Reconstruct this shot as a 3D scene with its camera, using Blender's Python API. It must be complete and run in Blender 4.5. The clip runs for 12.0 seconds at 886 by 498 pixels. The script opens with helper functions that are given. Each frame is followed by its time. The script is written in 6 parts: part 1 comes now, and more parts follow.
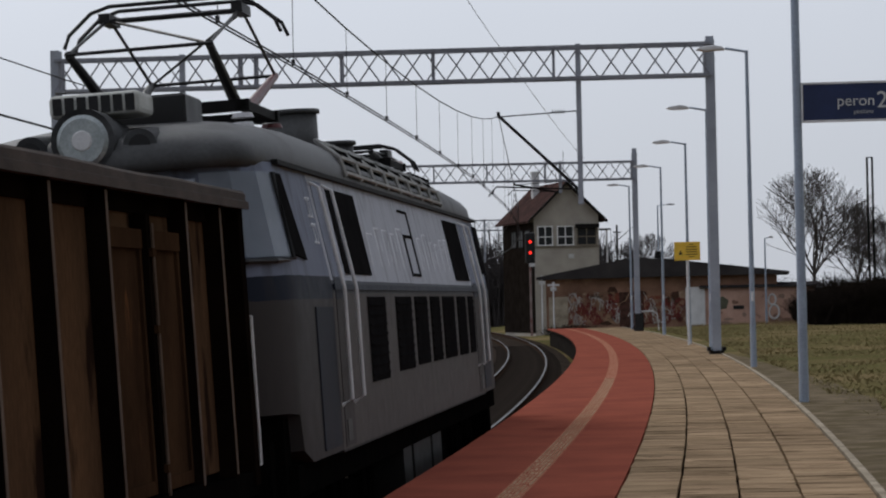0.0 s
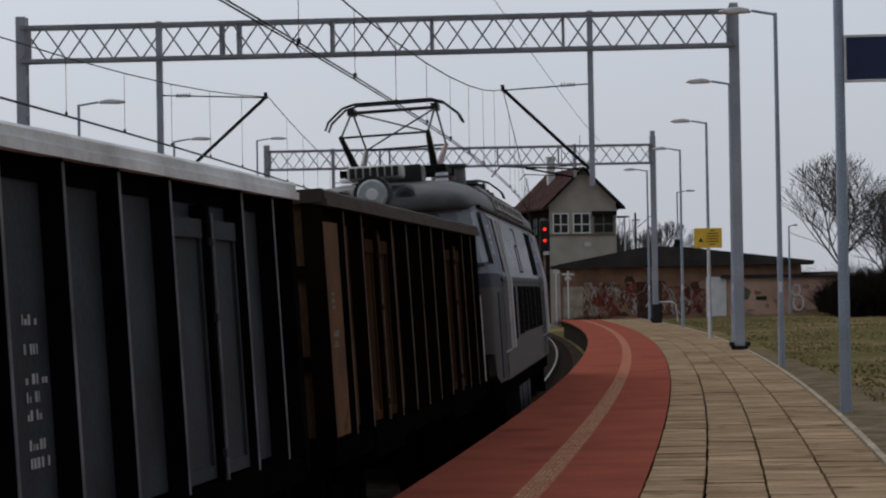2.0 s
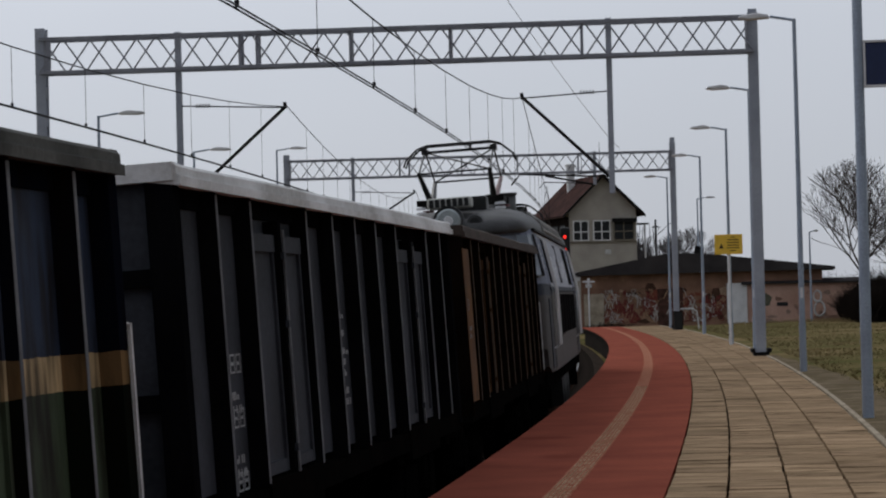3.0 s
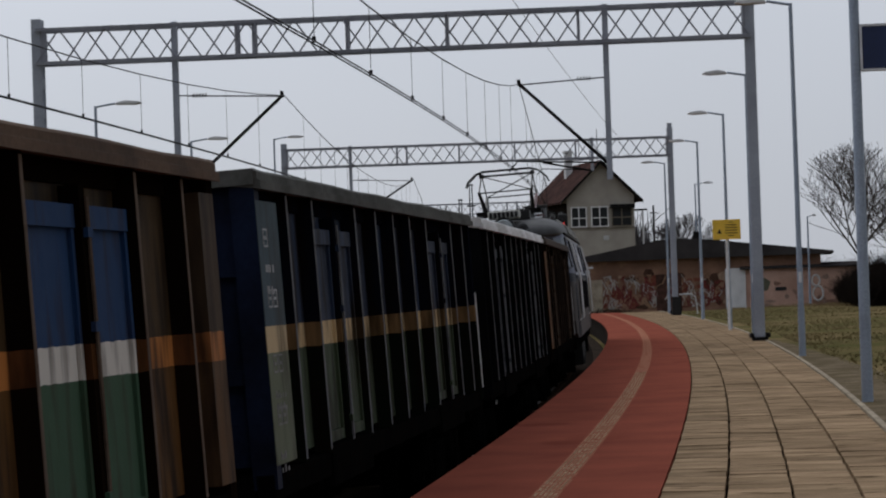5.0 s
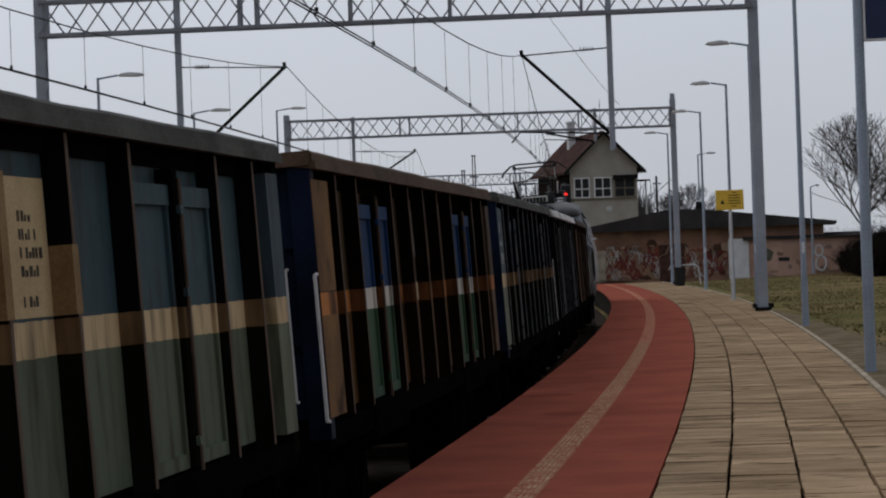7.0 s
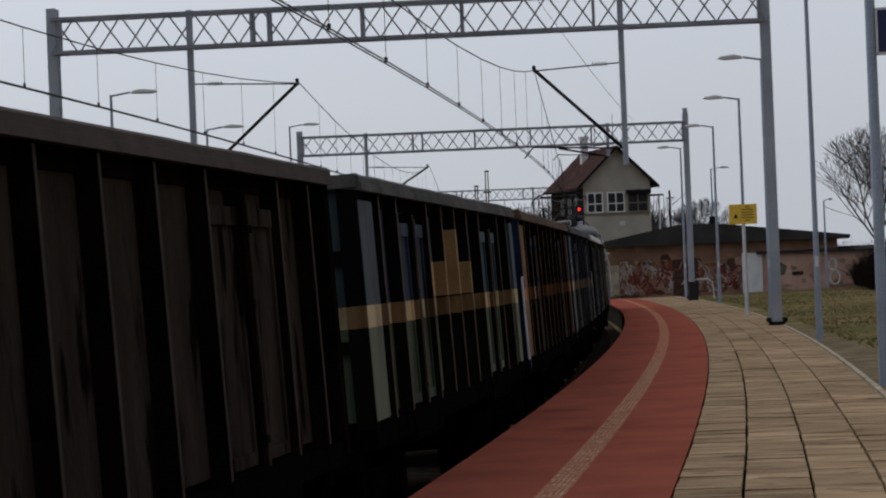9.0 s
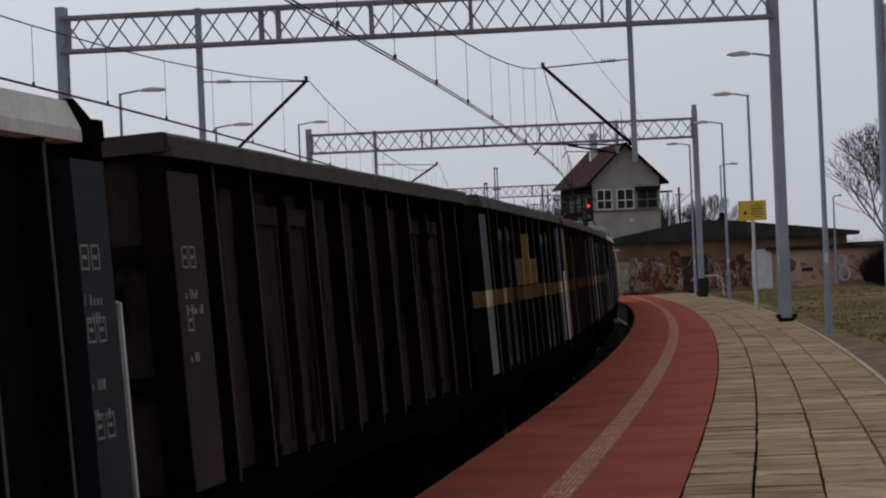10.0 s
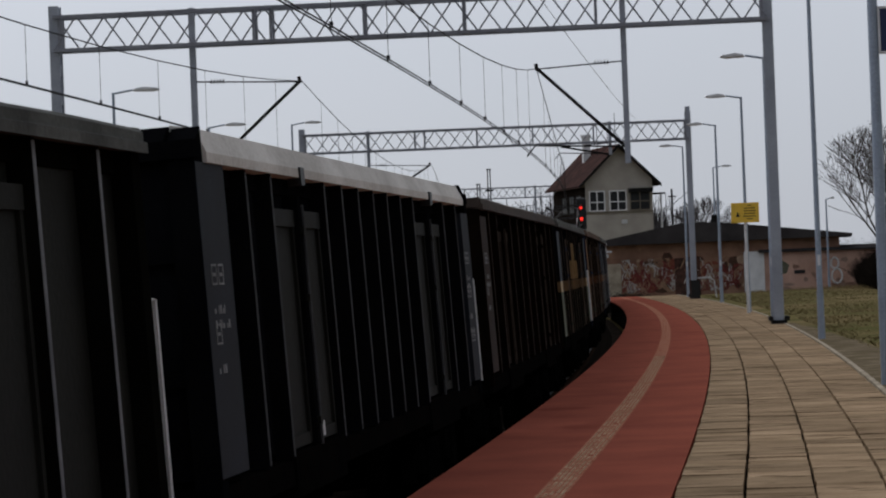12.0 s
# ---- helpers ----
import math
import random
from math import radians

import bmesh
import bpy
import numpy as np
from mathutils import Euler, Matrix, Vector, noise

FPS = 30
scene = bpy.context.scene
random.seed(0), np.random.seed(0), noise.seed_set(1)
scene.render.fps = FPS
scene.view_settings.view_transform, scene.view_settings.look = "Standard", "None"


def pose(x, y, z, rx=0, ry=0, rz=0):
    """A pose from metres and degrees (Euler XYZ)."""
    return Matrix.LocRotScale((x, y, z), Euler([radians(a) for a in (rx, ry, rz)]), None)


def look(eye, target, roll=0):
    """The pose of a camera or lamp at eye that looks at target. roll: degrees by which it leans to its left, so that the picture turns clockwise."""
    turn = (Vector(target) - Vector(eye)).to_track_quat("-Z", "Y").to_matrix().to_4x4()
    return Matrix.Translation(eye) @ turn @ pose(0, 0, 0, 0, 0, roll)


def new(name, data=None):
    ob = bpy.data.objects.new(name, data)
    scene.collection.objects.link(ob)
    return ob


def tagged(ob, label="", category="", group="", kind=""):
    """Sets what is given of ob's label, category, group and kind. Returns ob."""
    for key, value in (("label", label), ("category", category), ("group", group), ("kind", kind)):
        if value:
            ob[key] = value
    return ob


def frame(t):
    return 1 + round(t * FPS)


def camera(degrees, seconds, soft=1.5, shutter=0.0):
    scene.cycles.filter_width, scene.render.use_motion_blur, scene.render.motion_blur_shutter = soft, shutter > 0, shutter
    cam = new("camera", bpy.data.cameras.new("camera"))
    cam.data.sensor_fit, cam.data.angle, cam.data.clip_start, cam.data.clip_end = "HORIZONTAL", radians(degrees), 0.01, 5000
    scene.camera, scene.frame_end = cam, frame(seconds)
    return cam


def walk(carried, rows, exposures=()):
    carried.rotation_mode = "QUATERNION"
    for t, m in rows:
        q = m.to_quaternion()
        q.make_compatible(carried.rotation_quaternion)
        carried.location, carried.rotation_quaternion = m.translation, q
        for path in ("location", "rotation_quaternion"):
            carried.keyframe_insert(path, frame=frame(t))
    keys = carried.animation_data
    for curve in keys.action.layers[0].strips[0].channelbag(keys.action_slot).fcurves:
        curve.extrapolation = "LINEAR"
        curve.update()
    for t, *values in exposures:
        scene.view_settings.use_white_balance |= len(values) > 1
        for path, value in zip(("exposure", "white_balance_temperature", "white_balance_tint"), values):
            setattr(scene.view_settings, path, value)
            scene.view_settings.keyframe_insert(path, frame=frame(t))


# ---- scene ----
# The line is an arc: a place is given by its way along the line (s), its offset from it to the right (off) and its height over the platform.
CX, CY = -1192.98, 146.09
RC = math.hypot(CX, CY)
A0 = math.atan2(-CY, -CX)
EDGE, RED, KERB = -2.857, -0.885, 1.24      # platform edge, end of the red surface, kerb
TRACK, TRACK2 = -4.66, -11.0                # track centres
RAIL_Z = -0.70                              # top of rail under the platform's surface


def P(off, s, z=0.0):
    a = A0 + s / RC
    return Vector((CX + (RC + off) * math.cos(a), CY + (RC + off) * math.sin(a), z))


def along(off, s, z=0.0, turn=0.0):
    p = P(off, s, z)
    return pose(p.x, p.y, p.z, 0, 0, math.degrees(A0 + s / RC) + turn)


# ---- camera ----
LENS = 18.94
cam = camera(LENS, 12.0, 2.1)
PATH = [
    (0.0, -0.595, -6.19, 1.645, -0.359, 1.13, 1.246),
    (0.5, -0.24, -2.0, 1.664, 0.22, 1.047, 1.287),
    (1.0, 0, 0, 1.65, 0.145, 1.023, 1.202),
    (1.5, 0, 0, 1.65, 0.0, 0.792, 1.02),
    (2.0, 0, 0, 1.65, 0.072, 0.904, 1.025),
    (2.5, 0, 0, 1.65, 0.468, 1.113, 1.398),
    (4.5, 0, 0, 1.65, 0.473, 0.893, 1.629),
    (5.0, 0, 0, 1.65, 0.487, 0.825, 1.926),
    (5.5, 0, 0, 1.65, 0.526, 0.79, 1.932),
    (6.0, 0, 0, 1.65, 0.501, 0.435, 2.099),
    (6.5, 0, 0, 1.65, 0.522, 0.311, 2.063),
    (7.0, 0, 0, 1.65, 0.554, 0.204, 2.06),
    (9.0, 0, 0, 1.65, 0.844, 0.549, 2.297),
    (9.5, 0, 0, 1.65, 0.975, 0.54, 2.308),
    (10.0, 0, 0, 1.65, 1.048, 0.498, 2.453),
    (10.5, 0, 0, 1.65, 1.119, 0.473, 2.527),
    (11.0, 0, 0, 1.65, 1.106, 0.432, 2.34),
    (11.5, 0, 0, 1.65, 1.025, 0.442, 2.365),
    (12.0, 0, 0, 1.65, 0.887, 0.511, 2.223),
]
walk(cam, [(t, pose(x, y, z, 90 + pitch, roll, yaw)) for t, x, y, z, yaw, pitch, roll in PATH], exposures=[(0.0, 0.14), (0.5, 0.05), (1.0, 0.0), (12.0, 0.0)])

# ---- light: an overcast sky and a wide weak sun ----
world = bpy.data.worlds.new("overcast_sky")
scene.world = world
world.use_nodes = True
wn, wl = world.node_tree.nodes, world.node_tree.links
sky = wn.new("ShaderNodeTexSky")
sky.sky_type, sky.sun_disc = "NISHITA", False
sky.sun_elevation, sky.sun_rotation = radians(36), radians(-32)
wbg = wn["Background"]
wcloud = wn.new("ShaderNodeTexNoise")
wcloud.inputs["Scale"].default_value, wcloud.inputs["Detail"].default_value = 2.2, 4
wramp = wn.new("ShaderNodeValToRGB")
wramp.color_ramp.elements[0].position, wramp.color_ramp.elements[0].color = 0.3, (4.66, 4.95, 5.55, 1)
wramp.color_ramp.elements[1].position, wramp.color_ramp.elements[1].color = 0.75, (5.29, 5.57, 6.19, 1)
wmix = wn.new("ShaderNodeMix")
wmix.data_type = "RGBA"
wmix.inputs["Factor"].default_value = 0.97
wl.new(wcloud.outputs["Fac"], wramp.inputs["Fac"])
wl.new(sky.outputs["Color"], wmix.inputs["A"])
wl.new(wramp.outputs["Color"], wmix.inputs["B"])
wl.new(wmix.outputs["Result"], wbg.inputs["Color"])
wgrad = wn.new("ShaderNodeTexCoord")
wdot = wn.new("ShaderNodeVectorMath")
wdot.operation = "DOT_PRODUCT"
wdot.inputs[1].default_value = (-0.62, 0.59, 0.52)
wl.new(wgrad.outputs["Generated"], wdot.inputs[0])
wrange = wn.new("ShaderNodeMapRange")
wrange.inputs["From Min"].default_value, wrange.inputs["From Max"].default_value = -1.0, 0.85
wrange.inputs["To Min"].default_value, wrange.inputs["To Max"].default_value = 0.032, 0.126
wl.new(wdot.outputs["Value"], wrange.inputs["Value"])
wup = wn.new("ShaderNodeSeparateXYZ")
wl.new(wgrad.outputs["Generated"], wup.inputs[0])
whaze = wn.new("ShaderNodeMapRange")
whaze.inputs["From Min"].default_value, whaze.inputs["From Max"].default_value = 0.0, 0.13
whaze.inputs["To Min"].default_value, whaze.inputs["To Max"].default_value = 0.88, 1.07
wl.new(wup.outputs["Z"], whaze.inputs["Value"])
wmul = wn.new("ShaderNodeMath")
wmul.operation = "MULTIPLY"
wl.new(wrange.outputs["Result"], wmul.inputs[0])
wl.new(whaze.outputs["Result"], wmul.inputs[1])
wl.new(wmul.outputs[0], wbg.inputs["Strength"])
sun = new("sun", bpy.data.lights.new("sun", "SUN"))
sun.data.energy, sun.data.angle, sun.data.color = 0.9, radians(30), (1.0, 0.97, 0.92)
sun.matrix_world = look((-48, 76, 66), (0, 0, 0))


# ---- materials ----
def rgb(c):
    return (c[0], c[1], c[2], 1)


def surface(name, base, other=None, rough=0.7, metal=0.0, scale=6.0, fine=60.0, bump=0.15, spots=None, spot_scale=1.5, spot_at=0.6, stretch=(1, 1, 1), each=0.0):
    """Two scales of noise between base and other, fine grain, stains and relief; each: how far pieces differ among themselves."""
    m = bpy.data.materials.new(name)
    m.use_nodes = True
    n, l = m.node_tree.nodes, m.node_tree.links
    b = n["Principled BSDF"]
    b.inputs["Metallic"].default_value = metal
    b.inputs["Specular IOR Level"].default_value = 0.5 if rough < 0.3 else (0.3 if rough < 0.56 else (0.06 if rough < 0.84 else 0.0))
    other = other or tuple(c * 0.7 for c in base)
    co = n.new("ShaderNodeTexCoord")
    mp = n.new("ShaderNodeMapping")
    mp.inputs["Scale"].default_value = stretch
    l.new(co.outputs["Object"], mp.inputs["Vector"])
    big, small = n.new("ShaderNodeTexNoise"), n.new("ShaderNodeTexNoise")
    big.inputs["Scale"].default_value, big.inputs["Detail"].default_value = scale, 6
    small.inputs["Scale"].default_value, small.inputs["Detail"].default_value = fine, 3
    for x in (big, small):
        l.new(mp.outputs["Vector"], x.inputs["Vector"])
    ramp = n.new("ShaderNodeValToRGB")
    ramp.color_ramp.elements[0].position, ramp.color_ramp.elements[0].color = 0.32, rgb(other)
    ramp.color_ramp.elements[1].position, ramp.color_ramp.elements[1].color = 0.68, rgb(base)
    l.new(big.outputs["Fac"], ramp.inputs["Fac"])
    grain = n.new("ShaderNodeMix")
    grain.data_type, grain.blend_type = "RGBA", "OVERLAY"
    grain.inputs["Factor"].default_value = 0.35
    l.new(ramp.outputs["Color"], grain.inputs["A"])
    l.new(small.outputs["Fac"], grain.inputs["B"])
    out = grain.outputs["Result"]
    if spots:
        st = n.new("ShaderNodeTexNoise")
        st.inputs["Scale"].default_value, st.inputs["Detail"].default_value = spot_scale, 8
        l.new(mp.outputs["Vector"], st.inputs["Vector"])
        sr = n.new("ShaderNodeValToRGB")
        sr.color_ramp.elements[0].position, sr.color_ramp.elements[1].position = spot_at, spot_at + 0.08
        l.new(st.outputs["Fac"], sr.inputs["Fac"])
        mx = n.new("ShaderNodeMix")
        mx.data_type = "RGBA"
        mx.inputs["B"].default_value = rgb(spots)
        l.new(sr.outputs["Color"], mx.inputs["Factor"])
        l.new(out, mx.inputs["A"])
        out = mx.outputs["Result"]
    if each:
        where = n.new("ShaderNodeNewGeometry")
        l.new(where.outputs["Position"], mp.inputs["Vector"])
        info = n.new("ShaderNodeObjectInfo")
        geo = n.new("ShaderNodeNewGeometry")
        add = n.new("ShaderNodeMath")
        add.operation = "ADD"
        l.new(info.outputs["Random"], add.inputs[0])
        l.new(geo.outputs["Random Per Island"], add.inputs[1])
        fr = n.new("ShaderNodeMath")
        fr.operation = "FRACT"
        l.new(add.outputs[0], fr.inputs[0])
        rng = n.new("ShaderNodeMapRange")
        rng.inputs["To Min"].default_value, rng.inputs["To Max"].default_value = 1 - each, 1 + each
        l.new(fr.outputs[0], rng.inputs["Value"])
        hv = n.new("ShaderNodeHueSaturation")
        l.new(rng.outputs["Result"], hv.inputs["Value"])
        l.new(out, hv.inputs["Color"])
        out = hv.outputs["Color"]
    l.new(out, b.inputs["Base Color"])
    rr = n.new("ShaderNodeMapRange")
    rr.inputs["To Min"].default_value, rr.inputs["To Max"].default_value = max(rough - 0.12, 0.03), min(rough + 0.12, 1)
    l.new(big.outputs["Fac"], rr.inputs["Value"])
    l.new(rr.outputs["Result"], b.inputs["Roughness"])
    bp = n.new("ShaderNodeBump")
    bp.inputs["Strength"].default_value, bp.inputs["Distance"].default_value = bump, 0.02
    l.new(small.outputs["Fac"], bp.inputs["Height"])
    l.new(bp.outputs["Normal"], b.inputs["Normal"])
    return m


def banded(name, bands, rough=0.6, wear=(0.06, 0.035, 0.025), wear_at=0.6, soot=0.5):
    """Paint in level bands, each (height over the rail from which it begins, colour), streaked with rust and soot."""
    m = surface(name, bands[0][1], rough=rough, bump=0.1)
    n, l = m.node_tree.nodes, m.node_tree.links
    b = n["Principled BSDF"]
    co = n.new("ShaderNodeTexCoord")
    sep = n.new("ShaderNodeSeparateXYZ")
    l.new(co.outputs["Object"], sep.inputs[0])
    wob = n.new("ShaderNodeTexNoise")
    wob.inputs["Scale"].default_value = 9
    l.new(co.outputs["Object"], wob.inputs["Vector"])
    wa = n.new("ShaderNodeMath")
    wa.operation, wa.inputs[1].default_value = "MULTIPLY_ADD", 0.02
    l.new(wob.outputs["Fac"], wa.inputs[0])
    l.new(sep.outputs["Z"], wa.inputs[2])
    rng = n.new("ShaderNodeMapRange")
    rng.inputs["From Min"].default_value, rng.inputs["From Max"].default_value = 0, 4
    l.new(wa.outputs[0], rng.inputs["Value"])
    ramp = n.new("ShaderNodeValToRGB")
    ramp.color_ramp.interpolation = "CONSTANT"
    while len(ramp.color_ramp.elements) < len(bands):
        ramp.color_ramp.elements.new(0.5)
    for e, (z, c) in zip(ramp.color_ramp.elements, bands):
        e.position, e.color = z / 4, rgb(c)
    l.new(rng.outputs["Result"], ramp.inputs["Fac"])
    mp = n.new("ShaderNodeMapping")
    mp.inputs["Scale"].default_value = (3, 3, 0.5)
    l.new(co.outputs["Object"], mp.inputs["Vector"])
    streak = n.new("ShaderNodeTexNoise")
    streak.inputs["Scale"].default_value, streak.inputs["Detail"].default_value = 2.5, 8
    l.new(mp.outputs["Vector"], streak.inputs["Vector"])
    sr = n.new("ShaderNodeValToRGB")
    sr.color_ramp.elements[0].position, sr.color_ramp.elements[1].position = wear_at - 0.12, wear_at + 0.12
    l.new(streak.outputs["Fac"], sr.inputs["Fac"])
    mul = n.new("ShaderNodeMath")
    mul.operation, mul.inputs[1].default_value = "MULTIPLY", soot
    l.new(sr.outputs["Color"], mul.inputs[0])
    mx = n.new("ShaderNodeMix")
    mx.data_type = "RGBA"
    mx.inputs["B"].default_value = rgb(wear)
    l.new(mul.outputs[0], mx.inputs["Factor"])
    l.new(ramp.outputs["Color"], mx.inputs["A"])
    l.new(mx.outputs["Result"], b.inputs["Base Color"])
    return m


def glowing(name, colour, strength):
    m = bpy.data.materials.new(name)
    m.use_nodes = True
    b = m.node_tree.nodes["Principled BSDF"]
    b.inputs["Base Color"].default_value = rgb(colour)
    b.inputs["Emission Color"].default_value = rgb(colour)
    b.inputs["Emission Strength"].default_value = strength
    return m


GRASS = surface("grass_ground", (0.14, 0.112, 0.052), (0.08, 0.082, 0.03), 0.95, scale=0.35, fine=25, bump=0.6, spots=(0.18, 0.135, 0.07), spot_scale=0.12, spot_at=0.5)
GRAVEL = surface("grey_gravel", (0.2, 0.155, 0.105), (0.11, 0.088, 0.058), 0.95, scale=2, fine=30, bump=1.0, spots=(0.115, 0.092, 0.055), spot_scale=1.3, spot_at=0.5)
BALLAST = surface("dark_ballast", (0.055, 0.043, 0.035), (0.025, 0.02, 0.016), 0.95, scale=3, fine=30, bump=1.0)
REDTOP = surface("red_platform_surface", (0.285, 0.084, 0.056), (0.215, 0.063, 0.044), 0.85, scale=0.9, fine=70, bump=0.25, spots=(0.19, 0.054, 0.037), spot_scale=0.5, spot_at=0.6)
TACTILE = surface("worn_yellow_strip", (0.42, 0.2, 0.13), (0.26, 0.1, 0.065), 0.85, scale=14, fine=60, bump=0.3, spots=(0.27, 0.08, 0.05), spot_scale=5, spot_at=0.55)
SLAB = surface("concrete_slab", (0.38, 0.27, 0.172), (0.225, 0.155, 0.096), 0.9, scale=1.6, fine=40, bump=0.6, spots=(0.12, 0.082, 0.05), spot_scale=2.6, spot_at=0.59, stretch=(0.8, 2.2, 1), each=0.22)
EDGEWALL = surface("sooty_platform_wall", (0.035, 0.03, 0.026), (0.018, 0.015, 0.013), 0.95, scale=2, fine=30, bump=0.4)
STUD = surface("pale_worn_stud", (0.56, 0.42, 0.28), (0.36, 0.2, 0.12), 0.85, scale=3, bump=0.1)
KERBSTONE = surface("pale_kerb_concrete", (0.42, 0.36, 0.28), (0.24, 0.2, 0.15), 0.9, scale=2, fine=40, bump=0.4)
CONCRETE = surface("grey_concrete", (0.24, 0.21, 0.17), (0.16, 0.14, 0.11), 0.9, scale=2, fine=50, bump=0.3)
JOINT = surface("dark_joint_soil", (0.016, 0.012, 0.009), None, 0.95, scale=8)
STEEL = surface("galvanised_grey_paint", (0.36, 0.385, 0.44), (0.27, 0.29, 0.34), 0.55, 0.2, scale=1.2, fine=40, bump=0.05)
POLE = surface("blue_grey_lamp_paint", (0.33, 0.385, 0.47), (0.25, 0.29, 0.36), 0.5, 0.2, scale=1.5, fine=40, bump=0.05)
TRUSS = surface("weathered_gantry_steel", (0.3, 0.31, 0.35), (0.2, 0.205, 0.235), 0.7, 0.2, scale=1.5, fine=30, bump=0.1)
DARK = surface("dark_iron", (0.018, 0.017, 0.017), (0.01, 0.01, 0.01), 0.75, 0.2, scale=4, bump=0.1)
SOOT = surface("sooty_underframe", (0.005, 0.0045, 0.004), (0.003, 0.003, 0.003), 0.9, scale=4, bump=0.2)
RAILTOP = surface("worn_rail_steel", (0.13, 0.13, 0.133), (0.08, 0.077, 0.074), 0.57, 0.5, scale=2, bump=0.03)
RUSTRAIL = surface("rusty_rail_side", (0.055, 0.035, 0.025), None, 0.9, scale=6)
WOOD = surface("dark_sleeper", (0.045, 0.036, 0.03), None, 0.9, scale=4)
LAMPGREY = surface("pale_lamp_housing", (0.7, 0.7, 0.72), (0.55, 0.55, 0.57), 0.5, scale=3, bump=0.02)
WIRE = surface("dark_wire", (0.03, 0.03, 0.034), None, 0.6, 0.4, scale=8)
BRICK = surface("old_brown_brick", (0.3, 0.175, 0.122), (0.16, 0.092, 0.065), 0.9, scale=0.8, fine=30, bump=0.4, spots=(0.34, 0.21, 0.14), spot_scale=0.9, spot_at=0.58)
PINKWALL = surface("faded_pink_plaster", (0.5, 0.325, 0.26), (0.36, 0.22, 0.17), 0.9, scale=0.8, fine=30, bump=0.3, spots=(0.11, 0.075, 0.06), spot_scale=1.0, spot_at=0.6)
PLASTER = surface("grey_beige_plaster", (0.44, 0.405, 0.355), (0.33, 0.3, 0.265), 0.9, scale=0.7, fine=25, bump=0.2)
TILE = surface("old_red_roof", (0.082, 0.046, 0.04), (0.04, 0.028, 0.027), 0.85, scale=1.5, fine=25, bump=0.4)
FELT = surface("dark_roof_felt", (0.055, 0.05, 0.05), (0.032, 0.029, 0.03), 0.85, scale=1, bump=0.2)
FRAMEWHITE = surface("bright_window_paint", (0.85, 0.85, 0.85), (0.7, 0.7, 0.7), 0.5, scale=3, bump=0.02)
WHITE = surface("white_paint", (0.6, 0.6, 0.6), (0.45, 0.45, 0.45), 0.5, scale=3, bump=0.03)
GREYDOOR = surface("pale_grey_door_paint", (0.68, 0.68, 0.69), (0.55, 0.55, 0.56), 0.6, scale=2, bump=0.05)
YELLOW = surface("yellow_sign", (0.85, 0.55, 0.07), (0.72, 0.46, 0.055), 0.5, scale=3, bump=0.02)
NAVY = surface("navy_sign", (0.02, 0.032, 0.095), (0.016, 0.026, 0.075), 0.4, scale=3, bump=0.02)
BLACK = surface("black_paint", (0.012, 0.012, 0.013), None, 0.5, scale=4, bump=0.03)
BARK = surface("grey_bark", (0.085, 0.075, 0.07), (0.055, 0.05, 0.047), 0.95, scale=4, fine=40, bump=0.4)
BRUSH = surface("dark_bare_brush", (0.022, 0.017, 0.014), (0.011, 0.0085, 0.007), 0.95, scale=2, fine=30, bump=0.3)
MIDWOOD = surface("grey_bare_wood", (0.06, 0.054, 0.054), (0.04, 0.036, 0.036), 0.95, scale=0.5, bump=0.2)
FARWOOD = surface("far_bare_wood", (0.10, 0.092, 0.095), (0.075, 0.068, 0.07), 0.95, scale=0.5, bump=0.2)
REDLIGHT = glowing("red_signal_light", (1.0, 0.03, 0.02), 1.3)
GLASS = surface("dark_window_glass", (0.015, 0.017, 0.02), None, 0.35, scale=1, bump=0.0)


# ---- building helpers ----
def part(name, bm, material, parent, label=""):
    me = bpy.data.meshes.new(name)
    bm.to_mesh(me)
    bm.free()
    me.materials.append(material)
    ob = new(name, me)
    ob.parent = parent
    return tagged(ob, label)


def thing(name, m, label, category, group="", kind=""):
    ob = new(name)
    ob.matrix_world = m
    ob.empty_display_size = 0.2
    return tagged(ob, label, category, group, kind)


def box(bm, x0, x1, y0, y1, z0, z1):
    v = [bm.verts.new((x, y, z)) for z in (z0, z1) for x, y in ((x0, y0), (x1, y0), (x1, y1), (x0, y1))]
    for f in ((3, 2, 1, 0), (4, 5, 6, 7), (0, 1, 5, 4), (1, 2, 6, 5), (2, 3, 7, 6), (3, 0, 4, 7)):
        bm.faces.new([v[i] for i in f])
    return v


def tube(bm, a, b, r, r2=None, n=8):
    a, b = Vector(a), Vector(b)
    d = (b - a).normalized()
    u = d.orthogonal().normalized()
    w = d.cross(u)
    r2 = r if r2 is None else r2
    rings = [[bm.verts.new(p + q * (u * math.cos(i * 2 * math.pi / n) + w * math.sin(i * 2 * math.pi / n))) for i in range(n)] for p, q in ((a, r), (b, r2))]
    for i in range(n):
        bm.faces.new((rings[0][i], rings[0][(i + 1) % n], rings[1][(i + 1) % n], rings[1][i]))
    bm.faces.new(rings[0][::-1])
    bm.faces.new(rings[1])


